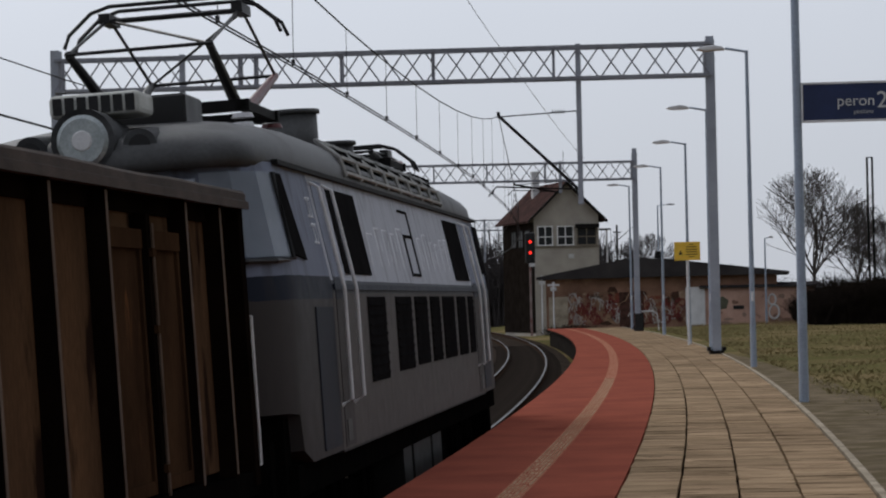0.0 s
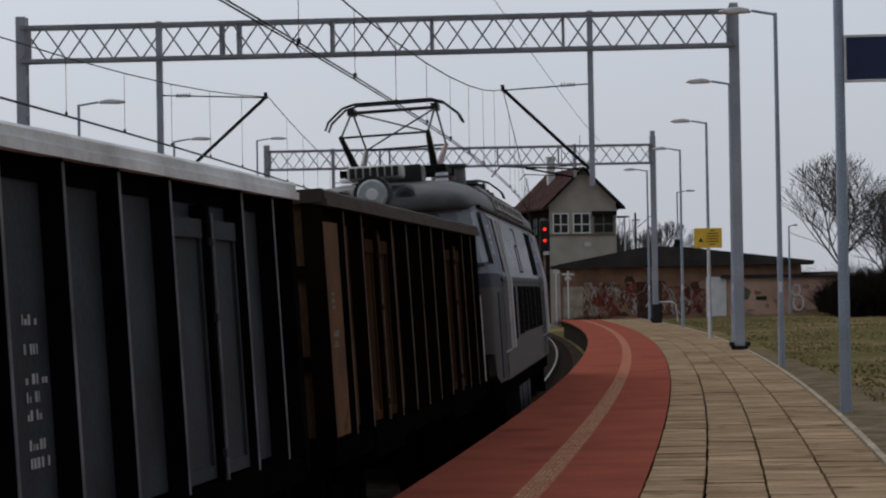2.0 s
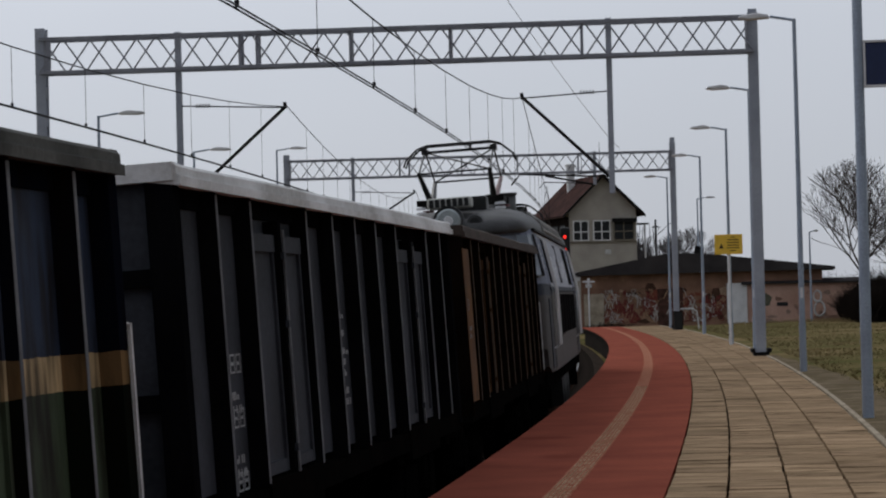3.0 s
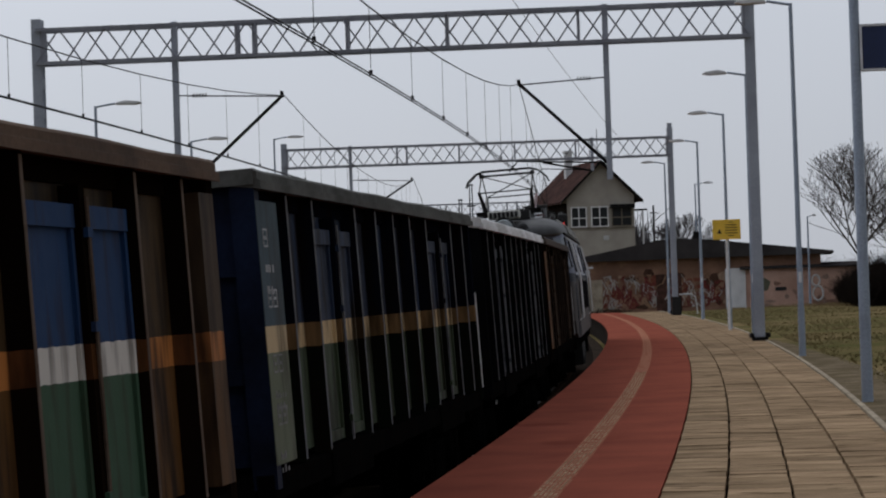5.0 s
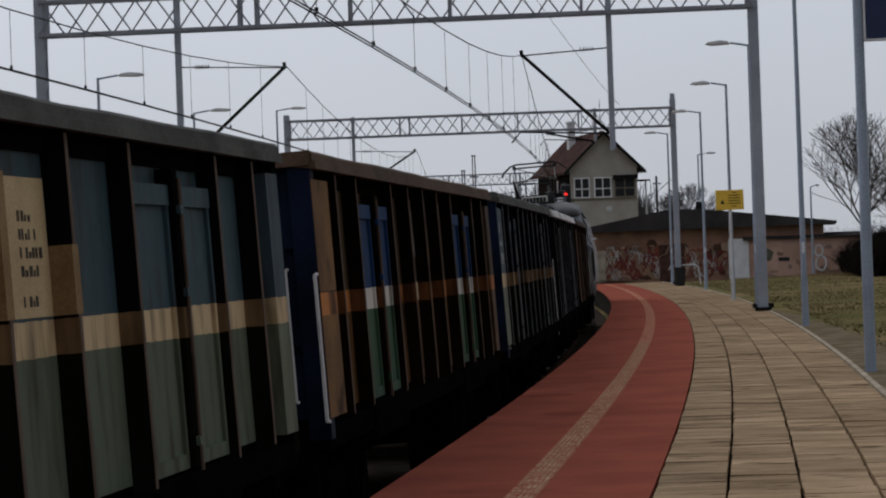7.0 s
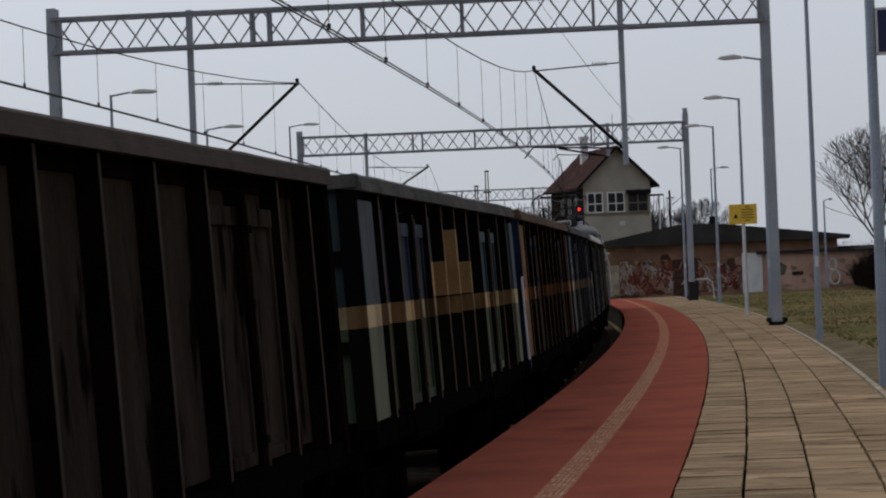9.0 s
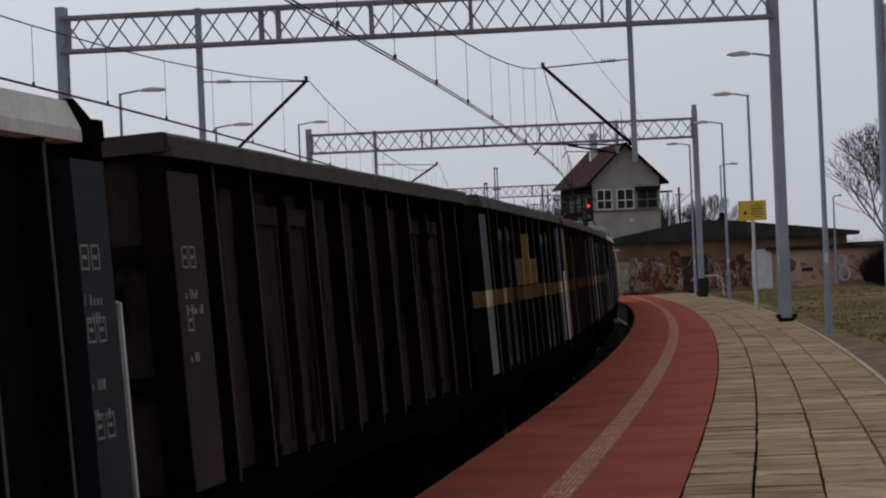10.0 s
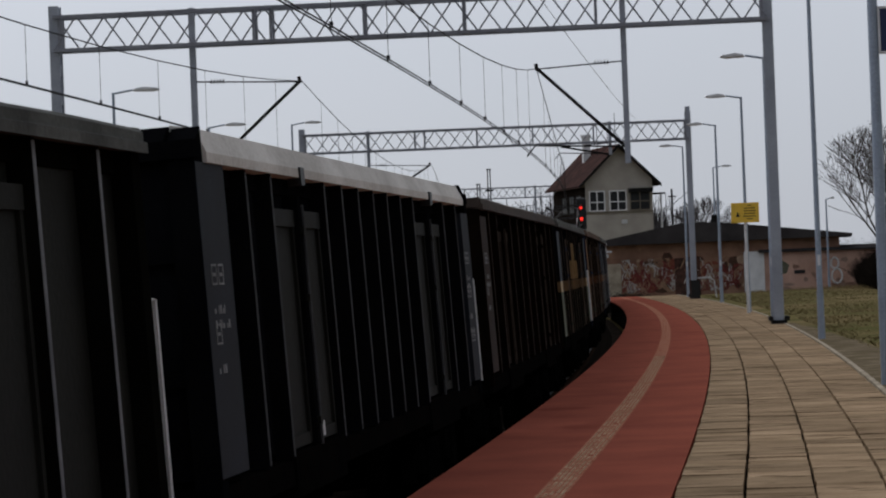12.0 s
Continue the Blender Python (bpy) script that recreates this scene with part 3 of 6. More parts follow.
def build_depot():
    b = thing("brick_depot", pose(6.3, 146.6, -0.15, 0, 0, -7), "low brown brick railway depot with a flat dark roof and graffiti", "building")
    bm = bmesh.new()
    box(bm, 0, 13.2, 0, 9, 0, 2.95)
    part("wall", bm, BRICK, b, "brown brick wall with graffiti")
    bm = bmesh.new()
    prism(bm, [(-0.5, 2.9), (13.9, 2.95), (13.9, 3.1), (6.6, 4.0), (4.6, 4.0), (-0.5, 3.05)], "y", -0.55, 9.4)
    part("roof", bm, FELT, b, "dark felt roof with a low pitch")
    bm = bmesh.new()
    box(bm, 9.0, 15.4, -0.22, -0.005, 0, 2.2)
    box(bm, 13.202, 15.398, -0.005, 6.5, 0, 2.19)
    part("annexe", bm, PINKWALL, b, "faded pink plastered annexe")
    bm = bmesh.new()
    prism(bm, [(-0.5, 2.21), (-0.5, 2.29), (-0.005, 2.38), (-0.005, 2.21)], "x", 8.8, 13.2)
    prism(bm, [(-0.5, 2.21), (-0.5, 2.29), (3.0, 2.5), (6.8, 2.3), (6.8, 2.21)], "x", 13.21, 15.7)
    part("annexe_roof", bm, FELT, b)
    bm = bmesh.new()
    box(bm, 8.0, 9.1, -0.29, -0.23, 0.05, 2.3)
    part("door", bm, GREYDOOR, b, "tall pale grey steel door")
    bm = bmesh.new()
    box(bm, 0.15, 1.25, -0.06, -0.005, 0.05, 1.9)
    part("door", bm, KERBSTONE, b, "weathered pale grey door")
    bm = bmesh.new()
    box(bm, 4.2, 5.6, -0.04, -0.005, 0.05, 2.1)
    part("boarded_opening", bm, surface("dark_brown_boards", (0.1, 0.05, 0.04), (0.04, 0.025, 0.02), 0.9, scale=3, bump=0.3), b, "dark boarded opening")
    rnd = random.Random(5)
    cols = [surface("graffiti_" + n, c, None, 0.7, scale=3, bump=0.02) for n, c in (("white", (0.5, 0.47, 0.44)), ("red", (0.2, 0.05, 0.045)), ("ochre", (0.36, 0.23, 0.15)), ("green", (0.13, 0.13, 0.095)))]
    for i in range(125):
        x = rnd.uniform(1.4, 7.6)
        z = rnd.uniform(0.5, 1.7)
        bm = bmesh.new()
        pts = [(x, -0.012, z)]
        for k in range(7):
            q = pts[-1]
            pts.append((q[0] + rnd.uniform(-0.2, 0.24), -0.012, min(2.1, max(0.3, q[2] + rnd.uniform(-0.38, 0.38)))))
        polyline(bm, pts, rnd.uniform(0.02, 0.05), 4)
        part("graffiti", bm, cols[rnd.choice((0, 0, 1, 1, 2))], b, "sprayed graffiti stroke")
    stain = [surface("wall_patch_" + n, c, None, 0.9, scale=4) for n, c in (("dark", (0.09, 0.05, 0.036)), ("rust", (0.22, 0.075, 0.05)), ("sand", (0.4, 0.28, 0.2)))]
    for i in range(26):
        x, z = rnd.uniform(0.3, 8.4), rnd.uniform(0.2, 2.5)
        bm = bmesh.new()
        n = rnd.randint(5, 8)
        w_, h_ = rnd.uniform(0.15, 0.6), rnd.uniform(0.1, 0.4)
        prism(bm, [(min(8.7, max(0.05, x + w_ * rnd.uniform(0.6, 1) * math.cos(k * 6.283 / n))), min(2.85, max(0.05, z + h_ * rnd.uniform(0.6, 1) * math.sin(k * 6.283 / n)))) for k in range(n)], "y", -0.008 - 0.00004 * i, 0.01)
        part("wall_patch", bm, stain[i % 3], b, "patch of fallen plaster or dirt")
    faded = [surface("annexe_patch_" + n, c, None, 0.9, scale=4) for n, c in (("grey", (0.3, 0.21, 0.17)), ("brown", (0.24, 0.145, 0.11)))]
    for i in range(14):
        x, z = rnd.uniform(9.4, 15.0), rnd.choice((rnd.uniform(0.1, 0.5), rnd.uniform(0.3, 2.0)))
        bm = bmesh.new()
        n = rnd.randint(5, 9)
        w_, h_ = rnd.uniform(0.15, 0.7), rnd.uniform(0.08, 0.28)
        prism(bm, [(min(15.35, max(9.05, x + w_ * rnd.uniform(0.5, 1) * math.cos(k * 6.283 / n))), min(2.15, max(0.03, z + h_ * rnd.uniform(0.5, 1) * math.sin(k * 6.283 / n)))) for k in range(n)], "y", -0.2225 - 0.00004 * i, -0.21)
        part("wall_patch", bm, faded[i % 2], b, "patch of fallen plaster or dirt")
    for cx, cz, r in ((12.9, 1.5, 0.3), (13.0, 0.8, 0.4)):
        bm = bmesh.new()
        pts = [(cx + 0.7 * r * math.cos(a * math.pi / 6), -0.232, cz + r * math.sin(a * math.pi / 6)) for a in range(13)]
        polyline(bm, pts, 0.06, 4)
        part("graffiti", bm, WHITE, b, "pale looped graffiti")
    bm = bmesh.new()
    prism(bm, [(9.7, 0.95), (10.3, 1.05), (10.45, 1.5), (10.1, 1.75), (9.75, 1.5)], "y", -0.232, -0.222)
    part("graffiti", bm, cols[3], b, "green graffiti patch")
    bm = bmesh.new()
    box(bm, 10.7, 11.3, -0.25, -0.225, 1.0, 1.2)
    part("vent", bm, BLACK, b)
    for x in (6.2, 7.3):
        bm = bmesh.new()
        box(bm, x, x + 0.35, 3, 3.4, 3.5, 4.45)
        part("chimney", bm, DARK, b)
    return b


def build_signal():
    g = thing("railway_signal", along(-2.62, 165.0, RAIL_Z), "tall colour-light railway signal showing two red lights", "railway signal")
    bm = bmesh.new()
    tube(bm, (0, 0, 0), (0, 0, 6.2), 0.09, n=10)
    part("mast", bm, surface("red_white_mast", (0.3, 0.26, 0.25), (0.15, 0.06, 0.05), 0.7, scale=1.5), g, "mast with faded red and white bands")
    bm = bmesh.new()
    box(bm, -0.32, 0.32, -0.2, 0.05, 4.65, 6.65)
    head = bevelled(part("signal_head", bm, BLACK, g, "black signal head"), 0.12, 3)
    for z in (6.05, 5.35):
        bm = bmesh.new()
        tube(bm, (0, -0.21, z), (0, -0.24, z), 0.1, n=16)
        part("lens", bm, REDLIGHT, head, "lit red lens")
        bm = bmesh.new()
        tube(bm, (0, -0.2, z + 0.18), (0, -0.45, z + 0.16), 0.05, n=6)
        part("hood", bm, BLACK, head)
    return g


FARMASTS = ((0.6, 9.65), (-0.17, 8.6))     # place across and height


def build_clutter():
    for x, y, h in ((6.05, 146.2, 3.3), (6.6, 143.9, 2.9), (5.75, 152.0, 4.4)):
        p = thing("marker_post", pose(x, y, -0.3), "slim pale trackside post with a small white plate", "post", "trackside posts")
        bm = bmesh.new()
        tube(bm, (0, 0, 0), (0, 0, h), 0.04, n=8)
        part("pole", bm, LAMPGREY if h < 4 else DARK, p)
        bm = bmesh.new()
        box(bm, -0.17, 0.17, -0.07, -0.045, h - 0.5, h - 0.3)
        part("plate", bm, WHITE, p, "small white plate")
        if h < 3.1:
            bm = bmesh.new()
            box(bm, -0.34, 0.34, -0.075, -0.05, h - 0.22, h - 0.12)
            box(bm, -0.06, 0.06, -0.085, -0.0755, h - 0.42, h + 0.02)
            part("cross_plate", bm, LAMPGREY, p, "pale cross-shaped plate")
    c = thing("equipment_cabinet", along(1.02, 122.9), "dark trackside equipment cabinet beside a gantry post", "cabinet")
    bm = bmesh.new()
    box(bm, -0.2, 0.2, -0.2, 0.2, -0.05, 0.85)
    bevelled(part("body", bm, DARK, c), 0.02, 1)
    bm = bmesh.new()
    box(bm, -0.17, 0.17, -0.215, -0.2, 0.05, 0.8)
    part("door", bm, BLACK, c)
    r = thing("pipe_railing", along(1.55, 124.0), "low white bent pipe railing", "railing")
    bm = bmesh.new()
    polyline(bm, [(-0.35, 0, 0.95), (0.25, 0, 0.95), (0.42, 0, 0.8), (0.5, 0, -0.05)], 0.035, 8)
    part("pipe", bm, WHITE, r)
    t_ = thing("twin_mast", pose(24.0, 140, -0.3), "tall dark mast of two slim posts", "mast")
    for x in (-0.14, 0.14):
        bm = bmesh.new()
        tube(bm, (x, 0, 0), (x, 0, 9.4), 0.06, n=6)
        part("post", bm, DARK, t_)
    bm = bmesh.new()
    for z in (1.5, 3.0, 4.5, 9.4):
        box(bm, -0.2, 0.2, -0.03, 0.03, z - 0.05, z)
    part("cross_piece", bm, DARK, t_)
    for x, h in FARMASTS:
        m_ = thing("line_mast", pose(x, 190, -0.8), "dark lattice mast with a square head beyond the tracks", "mast", "far masts")
        for dx in (-0.09, 0.09):
            bm = bmesh.new()
            box(bm, dx - 0.04, dx + 0.04, -0.05, 0.05, 0, h)
            part("post", bm, DARK, m_)
        bm = bmesh.new()
        box(bm, -0.16, 0.16, -0.06, 0.06, h, h + 0.1)
        part("cap", bm, DARK, m_)
        bm = bmesh.new()
        box(bm, -0.3, 0.3, -0.06, 0.06, h - 1.5, h - 1.4)
        part("cross_piece", bm, DARK, m_)
    for x, y, h, k in ((15.4, 215, 8.5, 0), (13.7, 225, 9.6, 1), (17.0, 220, 6.2, 0), (1.6, 205, 7.0, 1), (-0.2, 225, 6.4, 1), (39.0, 190, 8.8, 1)):
        m_ = thing("line_mast", pose(x, y, -0.8), "slender dark mast of a far overhead line", "mast", "far masts")
        bm = bmesh.new()
        tube(bm, (0, 0, 0), (0, 0, h), 0.11, 0.08, 8)
        part("pole", bm, DARK, m_)
        bm = bmesh.new()
        tube(bm, (-0.9 if k else -0.3, 0, h - 0.6), (0.9 if k else 0.3, 0, h - 0.6), 0.05, n=6)
        part("cross_arm", bm, DARK, m_)


# ---- bare trees ----
def branch(bm, p, d, length, r, level, rnd, crown):
    """A limb that bends outwards and forks until it leaves the crown's round outline (centre height, half width, half height)."""
    mid, wide, tall = crown
    n = 4 if level > 1 else 3
    for i in range(n):
        q = p + d * (length / n) * rnd.uniform(0.85, 1.15)
        tube(bm, p, q, max(r, 0.013), max(r * 0.86, 0.010), 6 if level > 3 else 3)
        p, r = q, r * 0.86
        if (p.x ** 2 + p.y ** 2) / wide ** 2 + (p.z - mid) ** 2 / tall ** 2 > rnd.uniform(0.8, 1.08):
            return
        d = (d + Vector((rnd.uniform(-.22, .22), rnd.uniform(-.22, .22), rnd.uniform(-.12, .16)))).normalized()
        if level > 0 and (i > 0 or level < 4):
            for _ in range(2 if level > 2 or rnd.random() < 0.35 else 1):
                a = rnd.uniform(0, 6.283)
                side = Vector((math.cos(a), math.sin(a), rnd.uniform(-0.25, 0.5)))
                out = Vector((p.x, p.y, p.z - mid * 0.6)).normalized()
                branch(bm, p, (d * 0.6 + side * 0.62 + out * 0.3).normalized(), length * rnd.uniform(0.5, 0.68), r * 0.6, level - 1, rnd, crown)


def build_tree(m, height, seed, label, levels=4, material=None):
    t = thing("bare_tree", m, label, "tree", "bare trees")
    rnd = random.Random(seed)
    bm = bmesh.new()
    tube(bm, (0, 0, -0.2), (0.05, 0, height * 0.27), height * 0.02, height * 0.015, 8)
    part("trunk", bm, material or BARK, t, "grey bare trunk")
    bm = bmesh.new()
    fork = Vector((0.05, 0, height * 0.26))
    crown = (height * 0.62, height * rnd.uniform(0.42, 0.48), height * 0.41)
    branch(bm, fork, Vector((0.04, 0, 1)), height * 0.5, height * 0.012, levels, rnd, crown)
    for k in range(5):
        a = k * 1.2566 + rnd.uniform(-.3, .3)
        lean = rnd.uniform(0.3, 0.75)
        branch(bm, fork + Vector((0, 0, rnd.uniform(0, height * 0.1))), Vector((lean * math.cos(a), lean * math.sin(a), 1)).normalized(), height * 0.44, height * 0.0085, levels - 1, rnd, crown)
    part("crown", bm, material or BARK, t, "crown of bare leafless twigs")
    return t


def build_brush(m, w, d, h, count, seed, label, material, name="brush"):
    """A thicket of thin bare stems."""
    rnd = random.Random(seed)
    bm = bmesh.new()
    for _ in range(count):
        x, y = rnd.uniform(-w / 2, w / 2), rnd.uniform(-d / 2, d / 2)
        top = h * (0.65 + 0.35 * noise.noise((x * 0.25, y * 0.3, seed))) * rnd.uniform(0.75, 1.1) * (0.4 + 0.6 * math.sqrt(max(0.0, 1 - (2 * x / w) ** 2)) if w < 20 else 1.0)
        p = Vector((x, y, 0))
        q = p + Vector((rnd.uniform(-.4, .4), rnd.uniform(-.3, .3), top * 0.5))
        e = q + Vector((rnd.uniform(-.5, .5), rnd.uniform(-.3, .3), top * 0.5))
        r = rnd.uniform(0.012, 0.03) * h / 3
        tube(bm, p, q, r, r * 0.7, 3)
        tube(bm, q, e, r * 0.7, r * 0.3, 3)
        for _ in range(3):
            b = p.lerp(e, rnd.uniform(0.3, 0.9))
            tube(bm, b, b + Vector((rnd.uniform(-.6, .6), rnd.uniform(-.3, .3), rnd.uniform(0.1, .6))) * h / 3, r * 0.5, r * 0.2, 3)
    ob = part(name, bm, material, None, label)
    ob.matrix_world = m
    return tagged(ob, label, "bushes", "", "stuff")


# ---- the train: in each vehicle's space y points ahead, x to the platform, z up from the rail ----
def wheelset(parent, y, r=0.46):
    w = part("wheelset", bmesh.new(), SOOT, parent, "dark steel wheelset")
    bm = bmesh.new()
    tube(bm, (-0.75, 0, 0), (0.75, 0, 0), 0.08, n=10)
    for x in (-0.75, 0.75):
        tube(bm, (x - 0.065, 0, 0), (x + 0.065, 0, 0), r, n=24)
        tube(bm, (x - 0.1 * (1 if x > 0 else -1) - 0.015, 0, 0), (x - 0.1 * (1 if x > 0 else -1) + 0.015, 0, 0), r + 0.03, n=24)
        for k in range(4):
            a = k * math.pi / 2
            tube(bm, (x + 0.07 * (1 if x > 0 else -1), 0.25 * math.cos(a), 0.25 * math.sin(a)), (x + 0.075 * (1 if x > 0 else -1), 0.25 * math.cos(a), 0.25 * math.sin(a)), 0.06, n=8)
    bm.to_mesh(w.data)
    bm.free()
    w.location = (0, y, r)
    WHEELS.append((w, y, r))
    return w


WHEELS = []


def bogie(parent, y, wheelbase, r=0.46, axles=2):
    bm = bmesh.new()
    for x in (-1.02, 1.02):
        prism(bm, [(y - wheelbase / 2 - 0.45, 0.42), (y - wheelbase / 2 - 0.4, 0.62), (y - 0.5, 0.75), (y + 0.5, 0.75), (y + wheelbase / 2 + 0.4, 0.62), (y + wheelbase / 2 + 0.45, 0.42), (y + 0.35, 0.3), (y - 0.35, 0.3)], "x", x - 0.06, x + 0.06)
    for i in range(axles):
        ya = y - wheelbase / 2 + wheelbase * i / (axles - 1)
        for x in (-1.1, 1.1):
            box(bm, x - 0.08, x + 0.08, ya - 0.17, ya + 0.17, 0.33, 0.62)
            tube(bm, (x - 0.02, ya - 0.25, 0.5), (x - 0.02, ya - 0.25, 0.8), 0.09, n=8)
            tube(bm, (x - 0.02, ya + 0.25, 0.5), (x - 0.02, ya + 0.25, 0.8), 0.09, n=8)
    box(bm, -1.0, 1.0, y - 0.25, y + 0.25, 0.45, 0.85)
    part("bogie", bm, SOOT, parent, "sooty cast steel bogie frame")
    for i in range(axles):
        wheelset(parent, y - wheelbase / 2 + wheelbase * i / (axles - 1), r)


def buffers(parent, y, out, mat=None):
    for x in (-0.875, 0.875):
        bm = bmesh.new()
        tube(bm, (x, y, 1.05), (x, y + out * 0.4, 1.05), 0.1, n=12)
        tube(bm, (x, y + out * 0.4, 1.05), (x, y + out * 0.61, 1.05), 0.075, n=12)
        tube(bm, (x, y + out * 0.57, 1.05), (x, y + out * 0.61, 1.05), 0.225, n=18)
        part("buffer", bm, mat or SOOT, parent, "dark round buffer")
    bm = bmesh.new()
    box(bm, -0.06, 0.06, min(y, y + out * 0.5), max(y, y + out * 0.5), 0.93, 1.05)
    part("coupling_hook", bm, SOOT, parent)


SEEDS = [0.0]
LEN, HALF, TOP, FLOOR = 12.78, 1.40, 3.13, 1.22
# where the ribs stand, from the wagon's tail; the wide bays hold the doors
BAYS = (0, 1.15, 2.2, 4.25, 5.4, 6.5, 7.62, 8.82, 10.9, 11.98, 12.78)
CLOSEBAYS = (0, 1.4, 2.2, 4.2, 4.96, 5.72, 6.48, 7.23, 7.99, 8.75, 10.83, 11.8, 12.78)


def build_wagon(label, side, rib, rim, door=None, panel=None, rimstyle="flat", grab="", bars=(), end=None, plates=(), notches=False, edge=None, emblem=None, bays=BAYS, tail_door=None):
    w = thing("open_wagon", pose(0, 0, 0), label, "freight wagon", "freight wagons")
    y0, y1 = -LEN / 2, LEN / 2
    SEEDS[0] += 1.7
    sheet_x = HALF - 0.13
    # bays along the side; two door bays
    edges = [y0 + d for d in bays]
    doors = (2, len(bays) - 4)
    last = len(bays) - 2
    for sx in (-1, 1):
        bm = bmesh.new()
        box(bm, sx * sheet_x - 0.015, sx * sheet_x + 0.015, y0 + 0.02, y1 - 0.02, FLOOR, TOP - 0.1)
        part("side_wall", bm, side, w)
        for i, y in enumerate(edges):
            if i in (0, len(edges) - 1):
                bm = bmesh.new()
                ya, yb = (y, y + 0.16) if i == 0 else (y - 0.16, y)
                box(bm, sx * HALF - 0.16 * (sx > 0), sx * HALF + 0.16 * (sx < 0), ya, yb, FLOOR - 0.15, TOP - 0.08)
                part("corner_post", bm, (end if i == 0 else None) or panel or rib, w)
            else:
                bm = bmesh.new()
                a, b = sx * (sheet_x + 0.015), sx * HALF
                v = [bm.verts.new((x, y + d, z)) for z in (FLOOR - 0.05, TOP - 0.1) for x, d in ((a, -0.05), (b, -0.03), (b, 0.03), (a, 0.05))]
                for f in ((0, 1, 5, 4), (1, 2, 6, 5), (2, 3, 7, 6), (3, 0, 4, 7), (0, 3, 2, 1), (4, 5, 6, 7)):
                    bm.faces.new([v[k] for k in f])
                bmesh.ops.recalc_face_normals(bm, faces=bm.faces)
                # the rib is painted darker than the sheet: its shade is in the colour
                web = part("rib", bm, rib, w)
                if sx > 0:
                    bm = bmesh.new()
                    box(bm, b, b + 0.004, y - 0.022, y + 0.022, FLOOR - 0.03, TOP - 0.14)
                    part("rib_edge", bm, edge or side, web, "worn rib edge, paler than the shaded rib")
        for i in doors:
            a, b = edges[i] + 0.05, edges[i + 1] - 0.05
            mid = (a + b) / 2
            leaf = tail_door if tail_door and i == 2 else door or rib
            # a deep pillar in the shade-darkened rib paint stands between the two leaves
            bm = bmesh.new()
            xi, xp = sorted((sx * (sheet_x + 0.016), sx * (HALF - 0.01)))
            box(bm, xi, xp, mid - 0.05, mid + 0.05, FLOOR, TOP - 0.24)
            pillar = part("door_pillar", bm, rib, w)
            bm = bmesh.new()
            yy = mid + 0.028
            tube(bm, (sx * (HALF + 0.004), yy, FLOOR - 0.02), (sx * (HALF + 0.004), yy, TOP - 0.3), 0.012, n=6)
            part("lock_bar", bm, edge or leaf, pillar)
            for z in (FLOOR + 0.12, FLOOR + 0.95, TOP - 0.5):
                bm = bmesh.new()
                box(bm, sx * (HALF + 0.004) - 0.012, sx * (HALF + 0.004) + 0.012, yy - 0.06, yy + 0.03, z, z + 0.05)
                part("lock_clasp", bm, leaf, pillar)
            for ya, yb in ((a + 0.02, mid - 0.055), (mid + 0.055, b - 0.02)):
                xi, xm = sx * (sheet_x + 0.016), sx * (HALF - 0.07)
                bm = bmesh.new()
                prism(bm, [(ya, FLOOR), (yb, FLOOR), (yb, TOP - 0.34), (ya, TOP - 0.34)], "x", xi, xm)
                d_ob = part("door", bm, leaf, w, "narrow steel side door")
                for nm, ua, ub, za, zb, deep in (("bottom_rail", ya + 0.05, yb - 0.05, FLOOR, FLOOR + 0.08, 0.05), ("top_beam", ya, yb, TOP - 0.45, TOP - 0.335, 0.04), ("stile", yb - 0.05, yb, FLOOR, TOP - 0.452, 0.048)):
                    bm = bmesh.new()
                    prism(bm, [(ua, za), (ub, za), (ub, zb), (ua, zb)], "x", xm + sx * 0.0005, sx * (HALF - deep))
                    part(nm, bm, leaf, d_ob)
            bm = bmesh.new()
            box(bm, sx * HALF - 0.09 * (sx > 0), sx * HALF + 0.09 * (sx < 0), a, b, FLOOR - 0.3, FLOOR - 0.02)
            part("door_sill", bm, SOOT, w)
        # dark strip on the sheet below the rim, standing in for the rim's shadow
        bm = bmesh.new()
        xc = sx * (sheet_x + 0.04)
        box(bm, min(sx * sheet_x, xc), max(sx * sheet_x, xc), y0 + 0.17, y1 - 0.17, TOP - 0.23, TOP - 0.11)
        part("top_chord", bm, rib, w)
        bm = bmesh.new()
        if rimstyle == "flat":       # knocked out of line over the years
            rings = []
            for i in range(33):
                y = y0 - 0.01 + (LEN + 0.02) * i / 32
                dx = 0.012 * noise.noise((y * 0.9, sx * 3.0, SEEDS[0])) * (0 < i < 32)
                dz = 0.012 * noise.noise((y * 0.7, sx * 5.0 + 9, SEEDS[0])) * (0 < i < 32)
                rings.append([(x + dx, y, z + (dz if z > TOP - 0.05 else 0.0)) for x, z in ((sx * (HALF + 0.05), TOP - 0.13), (sx * (HALF + 0.05), TOP - 0.075), (sx * (HALF + 0.03), TOP - 0.068), (sx * (HALF + 0.03), TOP - 0.02), (sx * (HALF + 0.01), TOP), (sx * (HALF - 0.13), TOP), (sx * (HALF - 0.15), TOP - 0.1))])
            loft(bm, rings)
        else:
            prism(bm, [(sx * (HALF + 0.02), TOP - 0.12), (sx * (HALF + 0.02), TOP - 0.06), (sx * (HALF - 0.04), TOP + 0.08), (sx * (HALF - 0.18), TOP + 0.11), (sx * (HALF - 0.2), TOP - 0.12)], "y", y0 + 0.25, y1 - 0.4)
